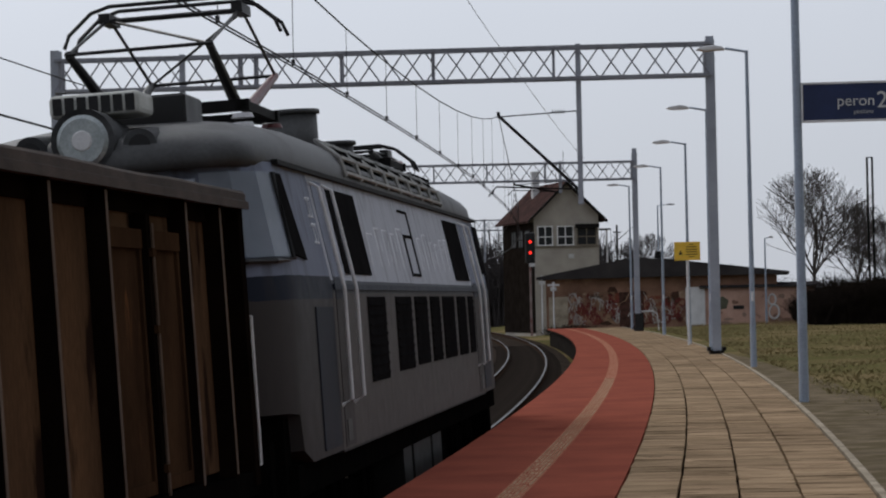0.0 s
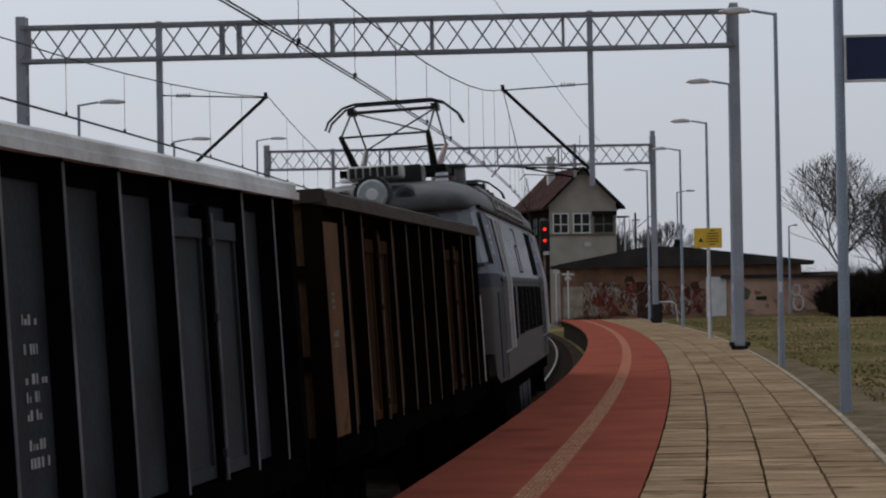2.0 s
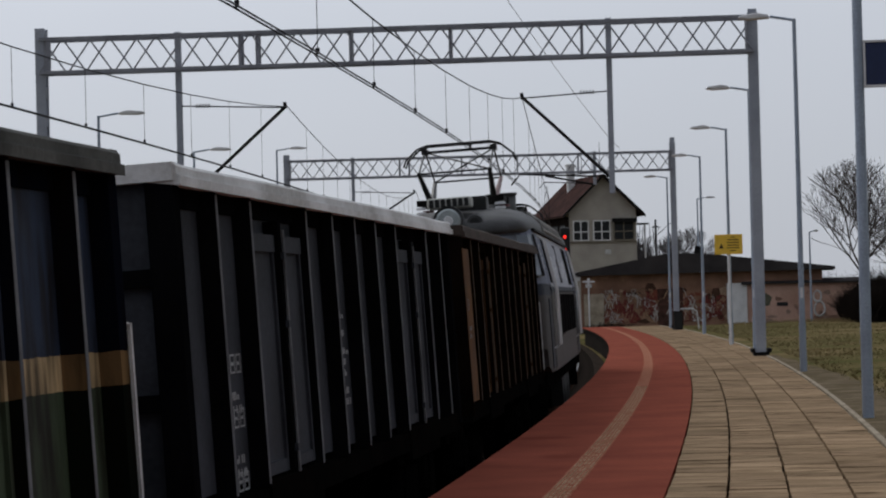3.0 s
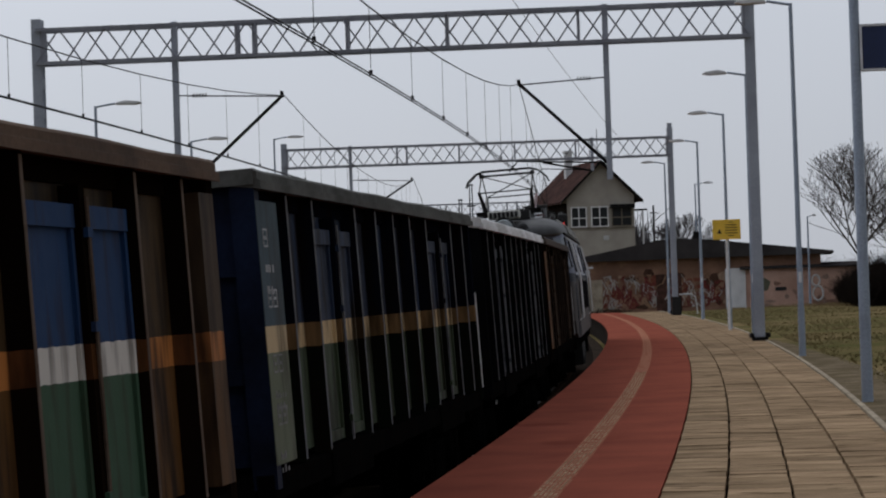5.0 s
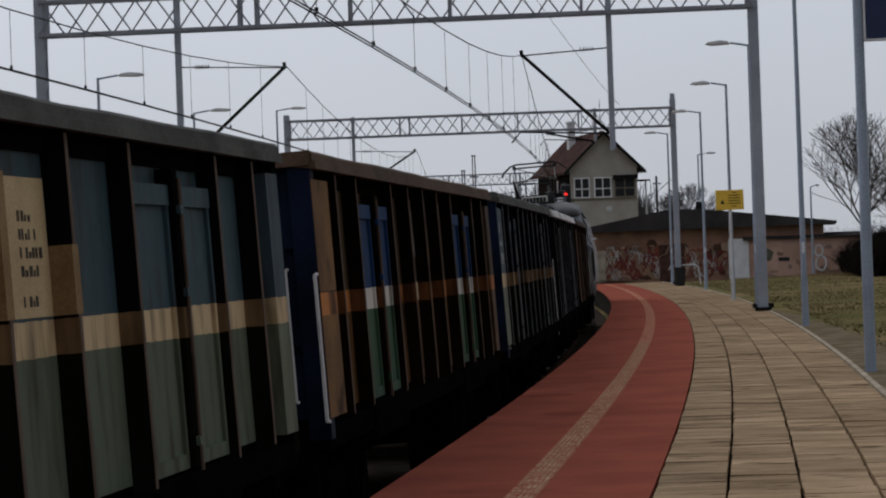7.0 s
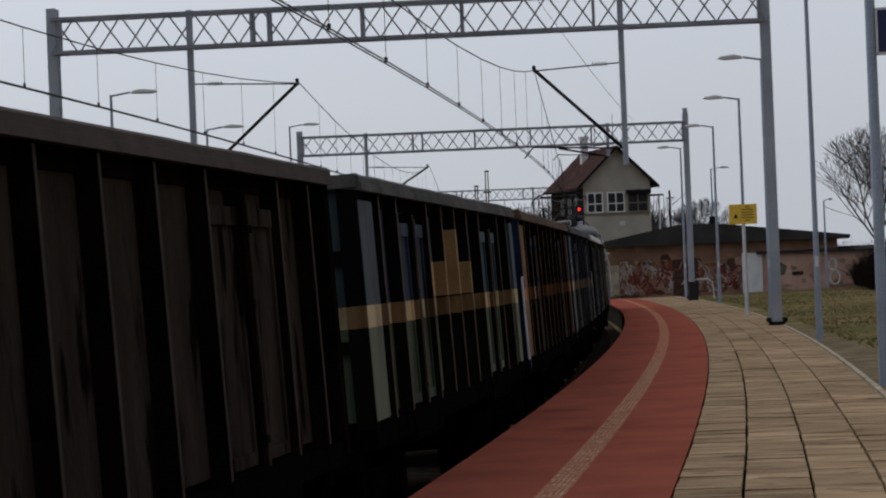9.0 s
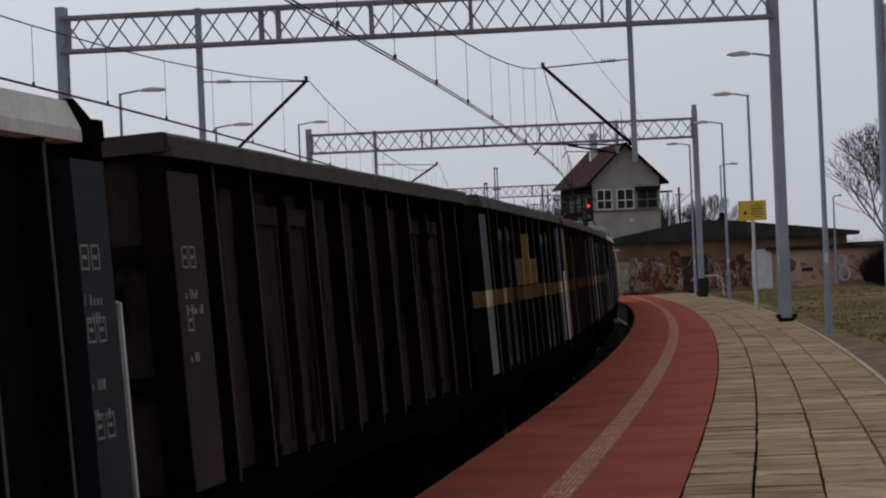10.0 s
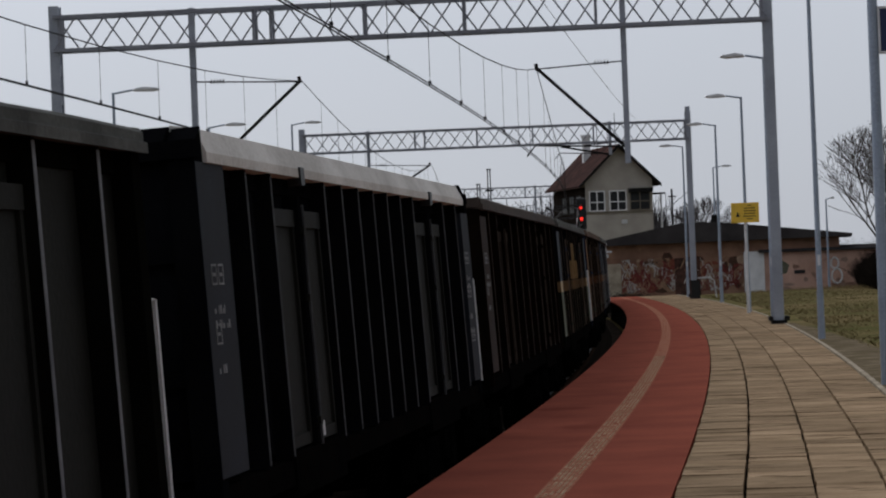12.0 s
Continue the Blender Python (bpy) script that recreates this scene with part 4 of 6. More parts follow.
            for e in (-1, 1):
                cap = bmesh.new()
                prism(cap, [(e * (y1 - (0.4 if e > 0 else 0.25)), TOP - 0.12), (e * (y1 - 0.04), TOP - 0.12), (e * (y1 - 0.04), TOP - 0.02), (e * (y1 - (0.4 if e > 0 else 0.25)), TOP + 0.09)], "x", sx * (HALF - 0.17), sx * (HALF - 0.005))
                part("rim_end", cap, rib, w, "dark tapered rim end")
        part("rim", bm, rim, w, "worn top rim")
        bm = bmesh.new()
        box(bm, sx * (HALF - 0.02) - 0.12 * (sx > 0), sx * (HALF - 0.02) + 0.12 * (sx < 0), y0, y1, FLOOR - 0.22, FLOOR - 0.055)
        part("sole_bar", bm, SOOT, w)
    for y, out in ((y0, -1), (y1, 1)):
        bm = bmesh.new()
        yi = y - out * 0.06
        box(bm, -HALF + 0.16, HALF - 0.16, min(y - out * 0.1, yi), max(y - out * 0.1, yi), FLOOR, TOP - 0.1)
        wall = part("end_wall", bm, end or side, w, "ribbed end wall")
        for x in (-0.85, -0.3, 0.3, 0.85):
            bm = bmesh.new()
            box(bm, x - 0.06, x + 0.06, min(yi, y), max(yi, y), FLOOR - 0.1, TOP - 0.1)
            part("end_rib", bm, end or rib, wall)
        for z in (1.75, 2.45):
            bm = bmesh.new()
            box(bm, -HALF + 0.16, HALF - 0.16, min(yi, y - out * 0.02), max(yi, y - out * 0.02), z, z + 0.1)
            part("end_beam", bm, end or rib, wall)
        bm = bmesh.new()
        box(bm, -HALF - 0.01, HALF + 0.01, y - 0.1 if out > 0 else y - 0.03, y + 0.03 if out > 0 else y + 0.1, TOP - 0.1, TOP + 0.004)
        if rimstyle == "high":
            prism(bm, [(y - out * 0.03, TOP), (y - out * 0.2, TOP + 0.1), (y - out * 0.32, TOP + 0.1), (y - out * 0.32, TOP)], "x", -HALF + 0.18, HALF - 0.18)
        part("end_rim", bm, rib if rimstyle == "high" else rim, w)
        bm = bmesh.new()
        box(bm, -1.25, 1.25, min(y, y - out * 0.25), max(y, y - out * 0.25), 0.85, FLOOR - 0.05)
        part("headstock", bm, SOOT, w)
        buffers(w, y, out)
        if grab in ("both", "head" if out > 0 else "tail"):
            for sx in (-1, 1):
                bm = bmesh.new()
                x = sx * (HALF - 0.01)
                yy = y + out * 0.09
                polyline(bm, [(x, y, 1.2), (x, yy, 1.2), (x, yy, 2.25), (x, y, 2.25)], 0.015, 6)
                part("grab_handle", bm, WHITE, w, "white grab handle")
                bm = bmesh.new()
                x = sx * (HALF - 0.22)
                polyline(bm, [(x, y, 1.35), (x, yy, 1.35), (x, yy, 2.3), (x, y, 2.3)], 0.013, 6)
                part("grab_handle", bm, WHITE, w, "white grab handle")
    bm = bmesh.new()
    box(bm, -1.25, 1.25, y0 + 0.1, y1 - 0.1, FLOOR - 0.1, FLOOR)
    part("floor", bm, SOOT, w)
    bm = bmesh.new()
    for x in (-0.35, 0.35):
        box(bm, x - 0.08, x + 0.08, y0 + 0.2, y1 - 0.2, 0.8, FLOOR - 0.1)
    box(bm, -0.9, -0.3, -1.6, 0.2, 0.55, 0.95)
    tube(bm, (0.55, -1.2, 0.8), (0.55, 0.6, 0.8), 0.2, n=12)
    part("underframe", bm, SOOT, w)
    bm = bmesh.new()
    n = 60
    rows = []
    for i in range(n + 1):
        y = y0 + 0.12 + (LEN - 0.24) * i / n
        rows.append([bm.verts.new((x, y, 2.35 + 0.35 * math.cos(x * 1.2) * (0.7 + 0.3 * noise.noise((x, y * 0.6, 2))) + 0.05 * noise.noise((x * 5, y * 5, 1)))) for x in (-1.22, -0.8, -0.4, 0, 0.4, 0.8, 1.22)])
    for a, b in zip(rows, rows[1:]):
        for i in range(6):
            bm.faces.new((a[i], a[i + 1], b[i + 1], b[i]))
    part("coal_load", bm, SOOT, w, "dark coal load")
    bogie(w, -4.5, 1.8)
    bogie(w, 4.5, 1.8)
    for bay, z0, z1, col, lab in plates:
        bm = bmesh.new()
        if bay in (0, last):     # end bays carry flush plates over the corner post
            box(bm, HALF - 0.1, HALF + 0.004, edges[bay] + (0.004 if bay == 0 else 0.4), edges[bay] + 0.74 if bay == 0 else edges[bay + 1] - 0.02, z0, z1)
        else:
            box(bm, sheet_x + 0.0155, sheet_x + 0.018, edges[bay] + 0.055, edges[bay + 1] - 0.055, z0, z1)
        part("painted_panel", bm, col, w, lab)
    if emblem:
        # the emblem runs on over the ribs in a darker tone
        for i, top in ((4, 2.46), (5, 2.78), (6, 2.46)):
            bm = bmesh.new()
            box(bm, sheet_x + 0.016, HALF + 0.0045, edges[i] - 0.054, edges[i] + 0.054, 2.13, top)
            part("painted_rib", bm, OCHREBEIGE, w, "stretch of the emblem on a rib, darker than its panels")
        xe, ye = sheet_x + 0.018, edges[4]
        bm = bmesh.new()
        box(bm, xe, xe + 0.002, ye + 0.2, ye + 0.95, 2.24, 2.64)
        picture = part("emblem_picture", bm, OCHREBEIGE, w, "ochre square with green and blue strokes")
        for i, (ya, za, yb, zb) in enumerate(((0.32, 2.3, 0.8, 2.42), (0.3, 2.36, 0.75, 2.5), (0.45, 2.44, 0.84, 2.54), (0.28, 2.5, 0.55, 2.56))):
            bm = bmesh.new()
            prism(bm, [(ye + ya, za), (ye + yb, zb), (ye + yb - 0.03, zb + 0.05), (ye + ya - 0.02, za + 0.04)], "x", xe + 0.0021, xe + 0.0035)
            part("paint_stroke", bm, (GREENMARK, GREENMARK, SLATE, RIB1)[i], picture)
    if notches:
        for i in doors:
            bm = bmesh.new()
            m_ = (edges[i] + edges[i + 1]) / 2
            box(bm, HALF - 0.06, HALF + 0.035, m_ - 0.07, m_ + 0.07, TOP - 0.17, TOP - 0.05)
            part("rim_clamp", bm, BLACK, w, "dark rim clamp")
            bm = bmesh.new()
            box(bm, HALF - 0.05, HALF - 0.04, m_ + 0.3, m_ + 0.42, FLOOR + 0.02, FLOOR + 0.12)
            part("label_plate", bm, WHITE, w, "small white label plate")
    # plain bars for the small stencilled writing: bay, height, rows
    flush = {q[0] for q in plates if q[0] in (0, last)}
    for bay, z, rows_n, col in bars:
        ya = edges[bay] + (0.42 if bay == last else 0.17) if bay in flush else edges[bay] + 0.6
        xs = HALF + 0.0045 if bay in flush else sheet_x + 0.0185
        bm = bmesh.new()
        rnd = random.Random(bay * 7 + rows_n)
        zz = z
        for i in range(rows_n):
            yy = ya
            if i % 3 == 0 and (rows_n > 8 or bay in flush):
                zz -= 0.09
                for k in range(rnd.choice((1, 2, 2))):
                    for a, b, c, d in ((0, 0.14, 0, 0.012), (0, 0.14, 0.108, 0.12), (0, 0.012, 0.012, 0.108), (0.128, 0.14, 0.012, 0.108), (0.03, 0.1, 0.05, 0.07)):
                        box(bm, xs, xs + 0.0025, yy + a, yy + b, zz + c, zz + d)
                    yy += 0.18
                zz -= 0.08
                continue
            zz -= rnd.choice((0.085, 0.085, 0.14))
            while yy < ya + rnd.uniform(0.2, 0.38):
                ww = rnd.uniform(0.016, 0.045)
                box(bm, xs, xs + 0.0025, yy, yy + ww, zz, zz + rnd.choice((0.05, 0.05, 0.03)))
                yy += ww + rnd.choice((0.02, 0.03, 0.07))
        tagged(part("stencil", bm, col, w, "bars of pale stencilled writing"), kind="stuff")
    return w


def train_pose(s, z=RAIL_Z):
    """A vehicle stands on its two bogies; the line bulges a little towards the platform along the curve, and its cant leans the train away."""
    def axis(q):
        return P(TRACK - 0.141 + 0.251 * math.exp(-((q - 30.4) / 21.4) ** 2), q, z)
    a, b = axis(s - 4.5), axis(s + 4.5)
    d, mid = b - a, (a + b) / 2
    return pose(mid.x, mid.y, mid.z, 0, 0, math.degrees(math.atan2(-d.x, d.y))) @ pose(0.1, 0, -0.05, 0, -3.0, 0)


# way of the last point of the first wagon along the line, second by second
def way(t):
    if t >= 1.0:
        return 3.14 + 8.609 * t - 0.0528 * t * t
    return -0.52 + 15.4 * t - 3.184 * t * t


def motions():
    times = [0.0, 0.25, 0.5, 0.75] + [0.5 * i for i in range(2, 25)]
    for k, v in enumerate(TRAIN):
        walk(v, [(t, train_pose(way(t) + OFFSETS[k])) for t in times])
    steps = [i / 30 for i in range(36)] + [1.2 + i / 15 for i in range(163)]
    for w, y, r in WHEELS:
        walk(w, [(t, pose(0, y, r, -math.degrees((way(t) - way(0)) / r))) for t in steps])



# ---- locomotive ----
def loft(bm, rings, close_ends=True):
    vr = [[bm.verts.new(p) for p in r] for r in rings]
    n = len(vr[0])
    for a, b in zip(vr, vr[1:]):
        for i in range(n):
            bm.faces.new((a[i], a[(i + 1) % n], b[(i + 1) % n], b[i]))
    if close_ends:
        bm.faces.new(vr[0][::-1])
        bm.faces.new(vr[-1])
    bmesh.ops.recalc_face_normals(bm, faces=bm.faces)


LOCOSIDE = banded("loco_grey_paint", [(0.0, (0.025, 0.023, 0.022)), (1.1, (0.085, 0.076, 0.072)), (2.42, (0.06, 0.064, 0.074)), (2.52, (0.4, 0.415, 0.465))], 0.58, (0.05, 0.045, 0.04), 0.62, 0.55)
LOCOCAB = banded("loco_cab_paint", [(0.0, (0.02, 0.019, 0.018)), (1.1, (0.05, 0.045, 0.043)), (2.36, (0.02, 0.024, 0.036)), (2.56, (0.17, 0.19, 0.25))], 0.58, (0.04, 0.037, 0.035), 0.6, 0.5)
LOCOROOF = surface("loco_roof_grey", (0.09, 0.092, 0.095), (0.03, 0.03, 0.031), 0.55, 0.1, scale=1.2, fine=30, bump=0.1, spots=(0.022, 0.02, 0.019), spot_scale=0.9, spot_at=0.54)
FAIRING = surface("sooty_roof_fairing", (0.07, 0.072, 0.075), (0.022, 0.022, 0.023), 0.6, scale=2, fine=25, bump=0.2, spots=(0.01, 0.01, 0.01), spot_scale=2.5, spot_at=0.55)
GRILLE = surface("dark_louvre", (0.016, 0.0155, 0.016), None, 0.86, 0.0, scale=4, bump=0.1)
RAILWHITE = surface("pale_handrail", (0.7, 0.7, 0.71), (0.5, 0.5, 0.5), 0.45, scale=3, bump=0.02)
SPRAY = surface("faded_white_spray", (0.85, 0.87, 0.9), (0.6, 0.62, 0.65), 0.6, scale=6)
RAILGREY = surface("roof_frame_grey", (0.4, 0.4, 0.39), (0.24, 0.24, 0.23), 0.6, scale=3)
REDINS = surface("oxide_red_insulator", (0.12, 0.035, 0.035), None, 0.4, scale=5, bump=0.05)
CABPANEL = surface("blue_grey_panel", (0.03, 0.034, 0.045), (0.016, 0.018, 0.025), 0.6, scale=2, bump=0.05, stretch=(1, 1, 0.3))
LAMPGLASS = surface("headlight_glass", (0.4, 0.44, 0.45), (0.26, 0.29, 0.3), 0.25, 0.2, scale=5, bump=0.1)
# cab glass: the reflected sky is painted in as a pale base colour
CABGLASS = surface("sky_pale_cab_glass", (0.42, 0.46, 0.53), (0.3, 0.34, 0.4), 0.15, 0.2, scale=0.7, fine=1.5, bump=0.0)


def body_ring(y, w, z0, z1):
    return [(-w, y, z0), (-w, y, 2.45), (-w, y, z1), (-w + 0.05, y, z1 + 0.05), (w - 0.05, y, z1 + 0.05), (w, y, z1), (w, y, 2.45), (w, y, z0)]


def roof_ring(y, w, base, h):
    pts = []
    for i in range(13):
        a = math.pi * i / 12
        c, sn = math.cos(a), math.sin(a)
        pts.append((w * math.copysign(abs(c) ** 0.62, c), y, base + h * sn ** 0.8))
    pts.append((-w * 0.96, y, base - 0.06))
    pts.append((w * 0.96, y, base - 0.06))
    return pts


def build_loco():
    v = thing("electric_locomotive", pose(0, 0, 0), "grey six-axle electric locomotive with a raised pantograph, sooty and worn", "locomotive")
    L = 9.0
    W = 1.45
    bm = bmesh.new()
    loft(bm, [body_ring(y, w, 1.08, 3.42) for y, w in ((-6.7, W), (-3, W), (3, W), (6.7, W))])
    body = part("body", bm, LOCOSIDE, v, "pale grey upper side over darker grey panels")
    for e in (-1, 1):
        bm = bmesh.new()
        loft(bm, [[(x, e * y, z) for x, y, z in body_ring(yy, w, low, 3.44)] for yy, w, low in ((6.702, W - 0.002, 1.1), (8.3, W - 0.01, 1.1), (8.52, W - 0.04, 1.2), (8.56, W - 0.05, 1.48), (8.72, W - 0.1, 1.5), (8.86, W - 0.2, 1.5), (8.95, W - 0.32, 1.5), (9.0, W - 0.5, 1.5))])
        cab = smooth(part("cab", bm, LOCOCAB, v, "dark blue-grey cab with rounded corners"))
        cab.data.set_sharp_from_angle(angle=radians(40))
        bm = bmesh.new()
        for x0, x1 in ((0.08, 0.9),):
            for m_ in (-1, 1):
                xa, xb = sorted((m_ * x0, m_ * x1))
                box(bm, xa, xb, e * 9.02 - 0.02, e * 9.02 + 0.02, 2.7, 3.32)
        part("windscreen", bm, CABGLASS, cab, "windscreen with a pale sky reflection painted in")
        for sx in (-1, 1):
            bm = bmesh.new()
            ring = []
            for z in (2.7, 3.36):
                for yy, xx in ((9.015, W - 0.52), (8.945, W - 0.27), (8.73, W - 0.085), (8.42, W + 0.004)):
                    ring.append(bm.verts.new((sx * xx, e * yy, z)))
            for i in range(3):
                bm.faces.new((ring[i], ring[i + 1], ring[i + 5], ring[i + 4]))
            bmesh.ops.solidify(bm, geom=list(bm.faces), thickness=0.02)
            bmesh.ops.recalc_face_normals(bm, faces=bm.faces)
            part("corner_window", bm, CABGLASS, cab, "curved corner window with a pale sky reflection painted in")
            bm = bmesh.new()
            x = sx * (W + 0.002)
            pr = [(e * 8.4, 2.72), (e * 7.78, 2.68), (e * 8.1, 3.36), (e * 8.42, 3.36)]
            prism(bm, pr, "x", x - 0.012, x + 0.012)
            part("side_window", bm, GRILLE, cab, "dark side window")
            bm = bmesh.new()
            prism(bm, [(e * 7.72, 1.15), (e * 6.78, 1.15), (e * 6.78, 2.3), (e * 7.72, 2.3)], "x", x - 0.012, x + 0.004)
            part("lower_panel", bm, CABPANEL, cab, "darker blue-grey panel")
            bm = bmesh.new()
            polyline(bm, [(sx * (W + 0.004), e * 8.45, 3.36), (sx * (W + 0.006), e * 8.43, 2.68), (sx * (W - 0.08), e * 8.75, 2.67), (sx * (W - 0.27), e * 8.96, 2.67), (sx * (W - 0.5), e * 9.03, 2.67)], 0.025, 6)
            part("window_seal", bm, BLACK, cab, "dark rubber window seal")
            bm = bmesh.new()
            polyline(bm, [(sx * (W - 0.45), e * 9.1, 1.35), (sx * (W - 0.33), e * 9.1, 1.35), (sx * (W - 0.33), e * 9.1, 2.05), (sx * (W - 0.45), e * 9.0, 2.05)], 0.02, 6)
            part("grab_handle", bm, RAILWHITE, cab)
            for k in range(4 if sx > 0 else 0):
                bm = bmesh.new()
                zz = 3.2 - (k % 2) * 0.22
                y_ = e * (7.05 - 0.13 * (k // 2) - 0.02)
                polyline(bm, [(W - 0.006, y_, zz), (W - 0.006, y_ + 0.09, zz + 0.02), (W - 0.006, y_ + 0.08, zz - 0.15), (W - 0.006, y_ - 0.02, zz - 0.14)], 0.012, 4)
                part("graffiti", bm, SPRAY, cab, "small pale painted mark")
            # door with two tall handrails
            bm = bmesh.new()
            xa, xb = sorted((sx * (W - 0.04), sx * (W + 0.006)))
            for za, zb in ((1.12, 2.45), (2.45, 3.38)):
                box(bm, xa, xb, min(e * 6.56, e * 5.98), max(e * 6.56, e * 5.98), za, zb)
            door = part("door", bm, LOCOCAB, v, "narrow cab door")
            for yy in (6.64, 5.9):
                bm = bmesh.new()
                xx = sx * (W + 0.09)
                polyline(bm, [(sx * W, e * yy, 3.36), (xx, e * yy, 3.31), (xx, e * yy, 2.45), (xx, e * yy, 1.52), (sx * W, e * yy, 1.47)], 0.018, 8)
                part("handrail", bm, RAILWHITE, door, "tall pale handrail")
            bm = bmesh.new()
            xa, xb = sorted((sx * W, sx * (W + 0.012)))
            box(bm, xa, xb, min(e * 5.75, e * 4.0), max(e * 5.75, e * 4.0), 2.58, 3.34)
            part("louvre", bm, GRILLE, body, "dark tall louvre")
            bm = bmesh.new()
            box(bm, xa, xb, min(e * 6.45, e * 6.2), max(e * 6.45, e * 6.2), 1.16, 1.34)
            part("step_hole", bm, BLACK, body)
    for sx in (-1, 1):
        xa, xb = sorted((sx * W, sx * (W + 0.012)))
        for y, w, z in ((-4.6, 0.95, 1.6), (-2.5, 1.0, 1.64), (-0.85, 0.85, 1.66), (0.65, 0.65, 1.66), (1.95, 1.0, 1.66), (3.65, 0.75, 1.66), (5.05, 0.4, 1.66)):
            bm = bmesh.new()
            box(bm, xa, xb, y, y + w + 0.3, z, 2.38)
            for i in range(8):
                zz = z + 0.05 + i * (2.34 - z) / 8
                box(bm, xa, xb + 0.012 if sx > 0 else xb, y + 0.03, y + w + 0.27, zz, zz + 0.02)
            part("louvre", bm, GRILLE, body, "dark side louvre")
        bm = bmesh.new()
        for a, b, c, d in ((-0.6, 0.2, 2.6, 2.63), (-0.6, 0.2, 3.02, 3.05), (-0.6, 0.2, 3.29, 3.32), (-0.6, -0.53, 2.6, 3.05), (0.13, 0.2, 2.6, 3.32)):
            box(bm, xa, xb, a, b, c, d)
        part("hatch_frame", bm, GRILLE, body, "dark hatch frame")
        bm = bmesh.new()
        box(bm, xa, xb + 0.01, -6.68, 6.68, 2.44, 2.49)
        part("belt_rail", bm, LOCOCAB, body)
        # faint pale sprayed letters along the upper side
        rnd = random.Random(2)
        yy = -4.4
        while yy < 4.4 and sx > 0:
            h, w_ = rnd.uniform(0.3, 0.42), rnd.uniform(0.3, 0.5)
            if not -1.0 < yy < 0.3:
                bm = bmesh.new()
                x = W - 0.008
                pts = [(x, yy, 2.68), (x, yy + 0.05, 2.68 + h), (x, yy + w_, 2.68 + h), (x, yy + w_ * 0.9, 2.7 + h * rnd.uniform(0.0, 0.6))]
                polyline(bm, pts, 0.014, 4)
                part("graffiti", bm, SPRAY, body, "faded pale sprayed letter")
            yy += w_ + 0.22
    # roof, rounded and drawn down over the cabs
    bm = bmesh.new()
    loft(bm, [roof_ring(y, w, b, h) for y, w, b, h in ((-9.16, 1.0, 3.46, 0.1), (-9.05, 1.24, 3.46, 0.2), (-8.7, 1.4, 3.45, 0.3), (-7.8, 1.48, 3.45, 0.42), (-6.4, 1.48, 3.45, 0.48), (6.4, 1.48, 3.45, 0.48), (7.8, 1.48, 3.45, 0.42), (8.7, 1.4, 3.45, 0.3), (9.05, 1.24, 3.46, 0.2), (9.16, 1.0, 3.46, 0.1))])
    roof = smooth(part("roof", bm, LOCOROOF, v, "rounded pale grey roof streaked with dirt"))
    for e in (-1, 1):
        bm = bmesh.new()
        tube(bm, (0, e * 7.6, 3.62), (0, e * 8.9, 3.66), 0.22, 0.24, 28)
        tube(bm, (0, e * 8.9, 3.66), (0, e * 9.16, 3.66), 0.25, 0.245, 28)
        hl = part("headlight", bm, FAIRING, v, "large round roof headlight")
        bm = bmesh.new()
        tube(bm, (0, e * 9.162, 3.66), (0, e * 9.19, 3.66), 0.2, 0.17, 28)
        part("lens", bm, LAMPGLASS, hl, "dusty headlight glass")
        bm = bmesh.new()
        tube(bm, (0, e * 9.191, 3.66), (0, e * 9.2, 3.66), 0.08, 0.07, 14)
        part("bulb_cap", bm, LAMPGREY, hl)
        for x in (-0.42, 0.42):
            bm = bmesh.new()
            tube(bm, (x, e * 7.0, 3.6), (x, e * 9.1, 3.6), 0.28, 0.13, 20)
            part("whistle", bm, FAIRING, v, "short round horn housing")
            bm = bmesh.new()
            tube(bm, (x, e * 9.101, 3.6), (x, e * 9.11, 3.6), 0.085, 0.085, 12)
            part("whistle_mouth", bm, BLACK, v)
        # ribbed pale box on the roof behind the light
        bm = bmesh.new()
        box(bm, -0.36, 0.36, min(e * 8.7, e * 8.2), max(e * 8.7, e * 8.2), 3.88, 4.06)
        vent = bevelled(part("vent_box", bm, surface("vent_box_paint", (0.6, 0.6, 0.57), (0.4, 0.4, 0.37), 0.6, scale=3), v, "pale ribbed ventilation box"), 0.04, 2)
        for i in range(7):
            bm = bmesh.new()
            x = -0.325 + i * 0.095
            box(bm, x, x + 0.072, min(e * 8.701, e * 8.712), max(e * 8.701, e * 8.712), 3.905, 4.035)
            part("slot", bm, BLACK, vent)
    for e in (-1, 1):
        bm = bmesh.new()
        box(bm, -0.1, 0.55, min(e * 7.9, e * 7.2), max(e * 7.9, e * 7.2), 3.82, 4.08)
        bevelled(part("apparatus_box", bm, BLACK, v, "black roof apparatus box"), 0.02, 1)
    for y, top in ((-2.3, 4.32), (0.3, 4.15)):
        bm = bmesh.new()
        tube(bm, (0.5, y, 3.7), (0.5, y, top - 0.04), 0.27, 0.27, 20)
        tube(bm, (0.5, y, top - 0.04), (0.5, y, top), 0.3, 0.3, 20)
        smooth(part("exhaust_cowl", bm, LOCOROOF, v, "short round ventilation cowl"))
    for sx in (-1, 1):
        bm = bmesh.new()
        box(bm, sx * (W + 0.02) - 0.03, sx * (W + 0.02) + 0.03, -8.3, 8.3, 3.425, 3.465)
        part("gutter", bm, DARK, roof, "dark rain gutter")
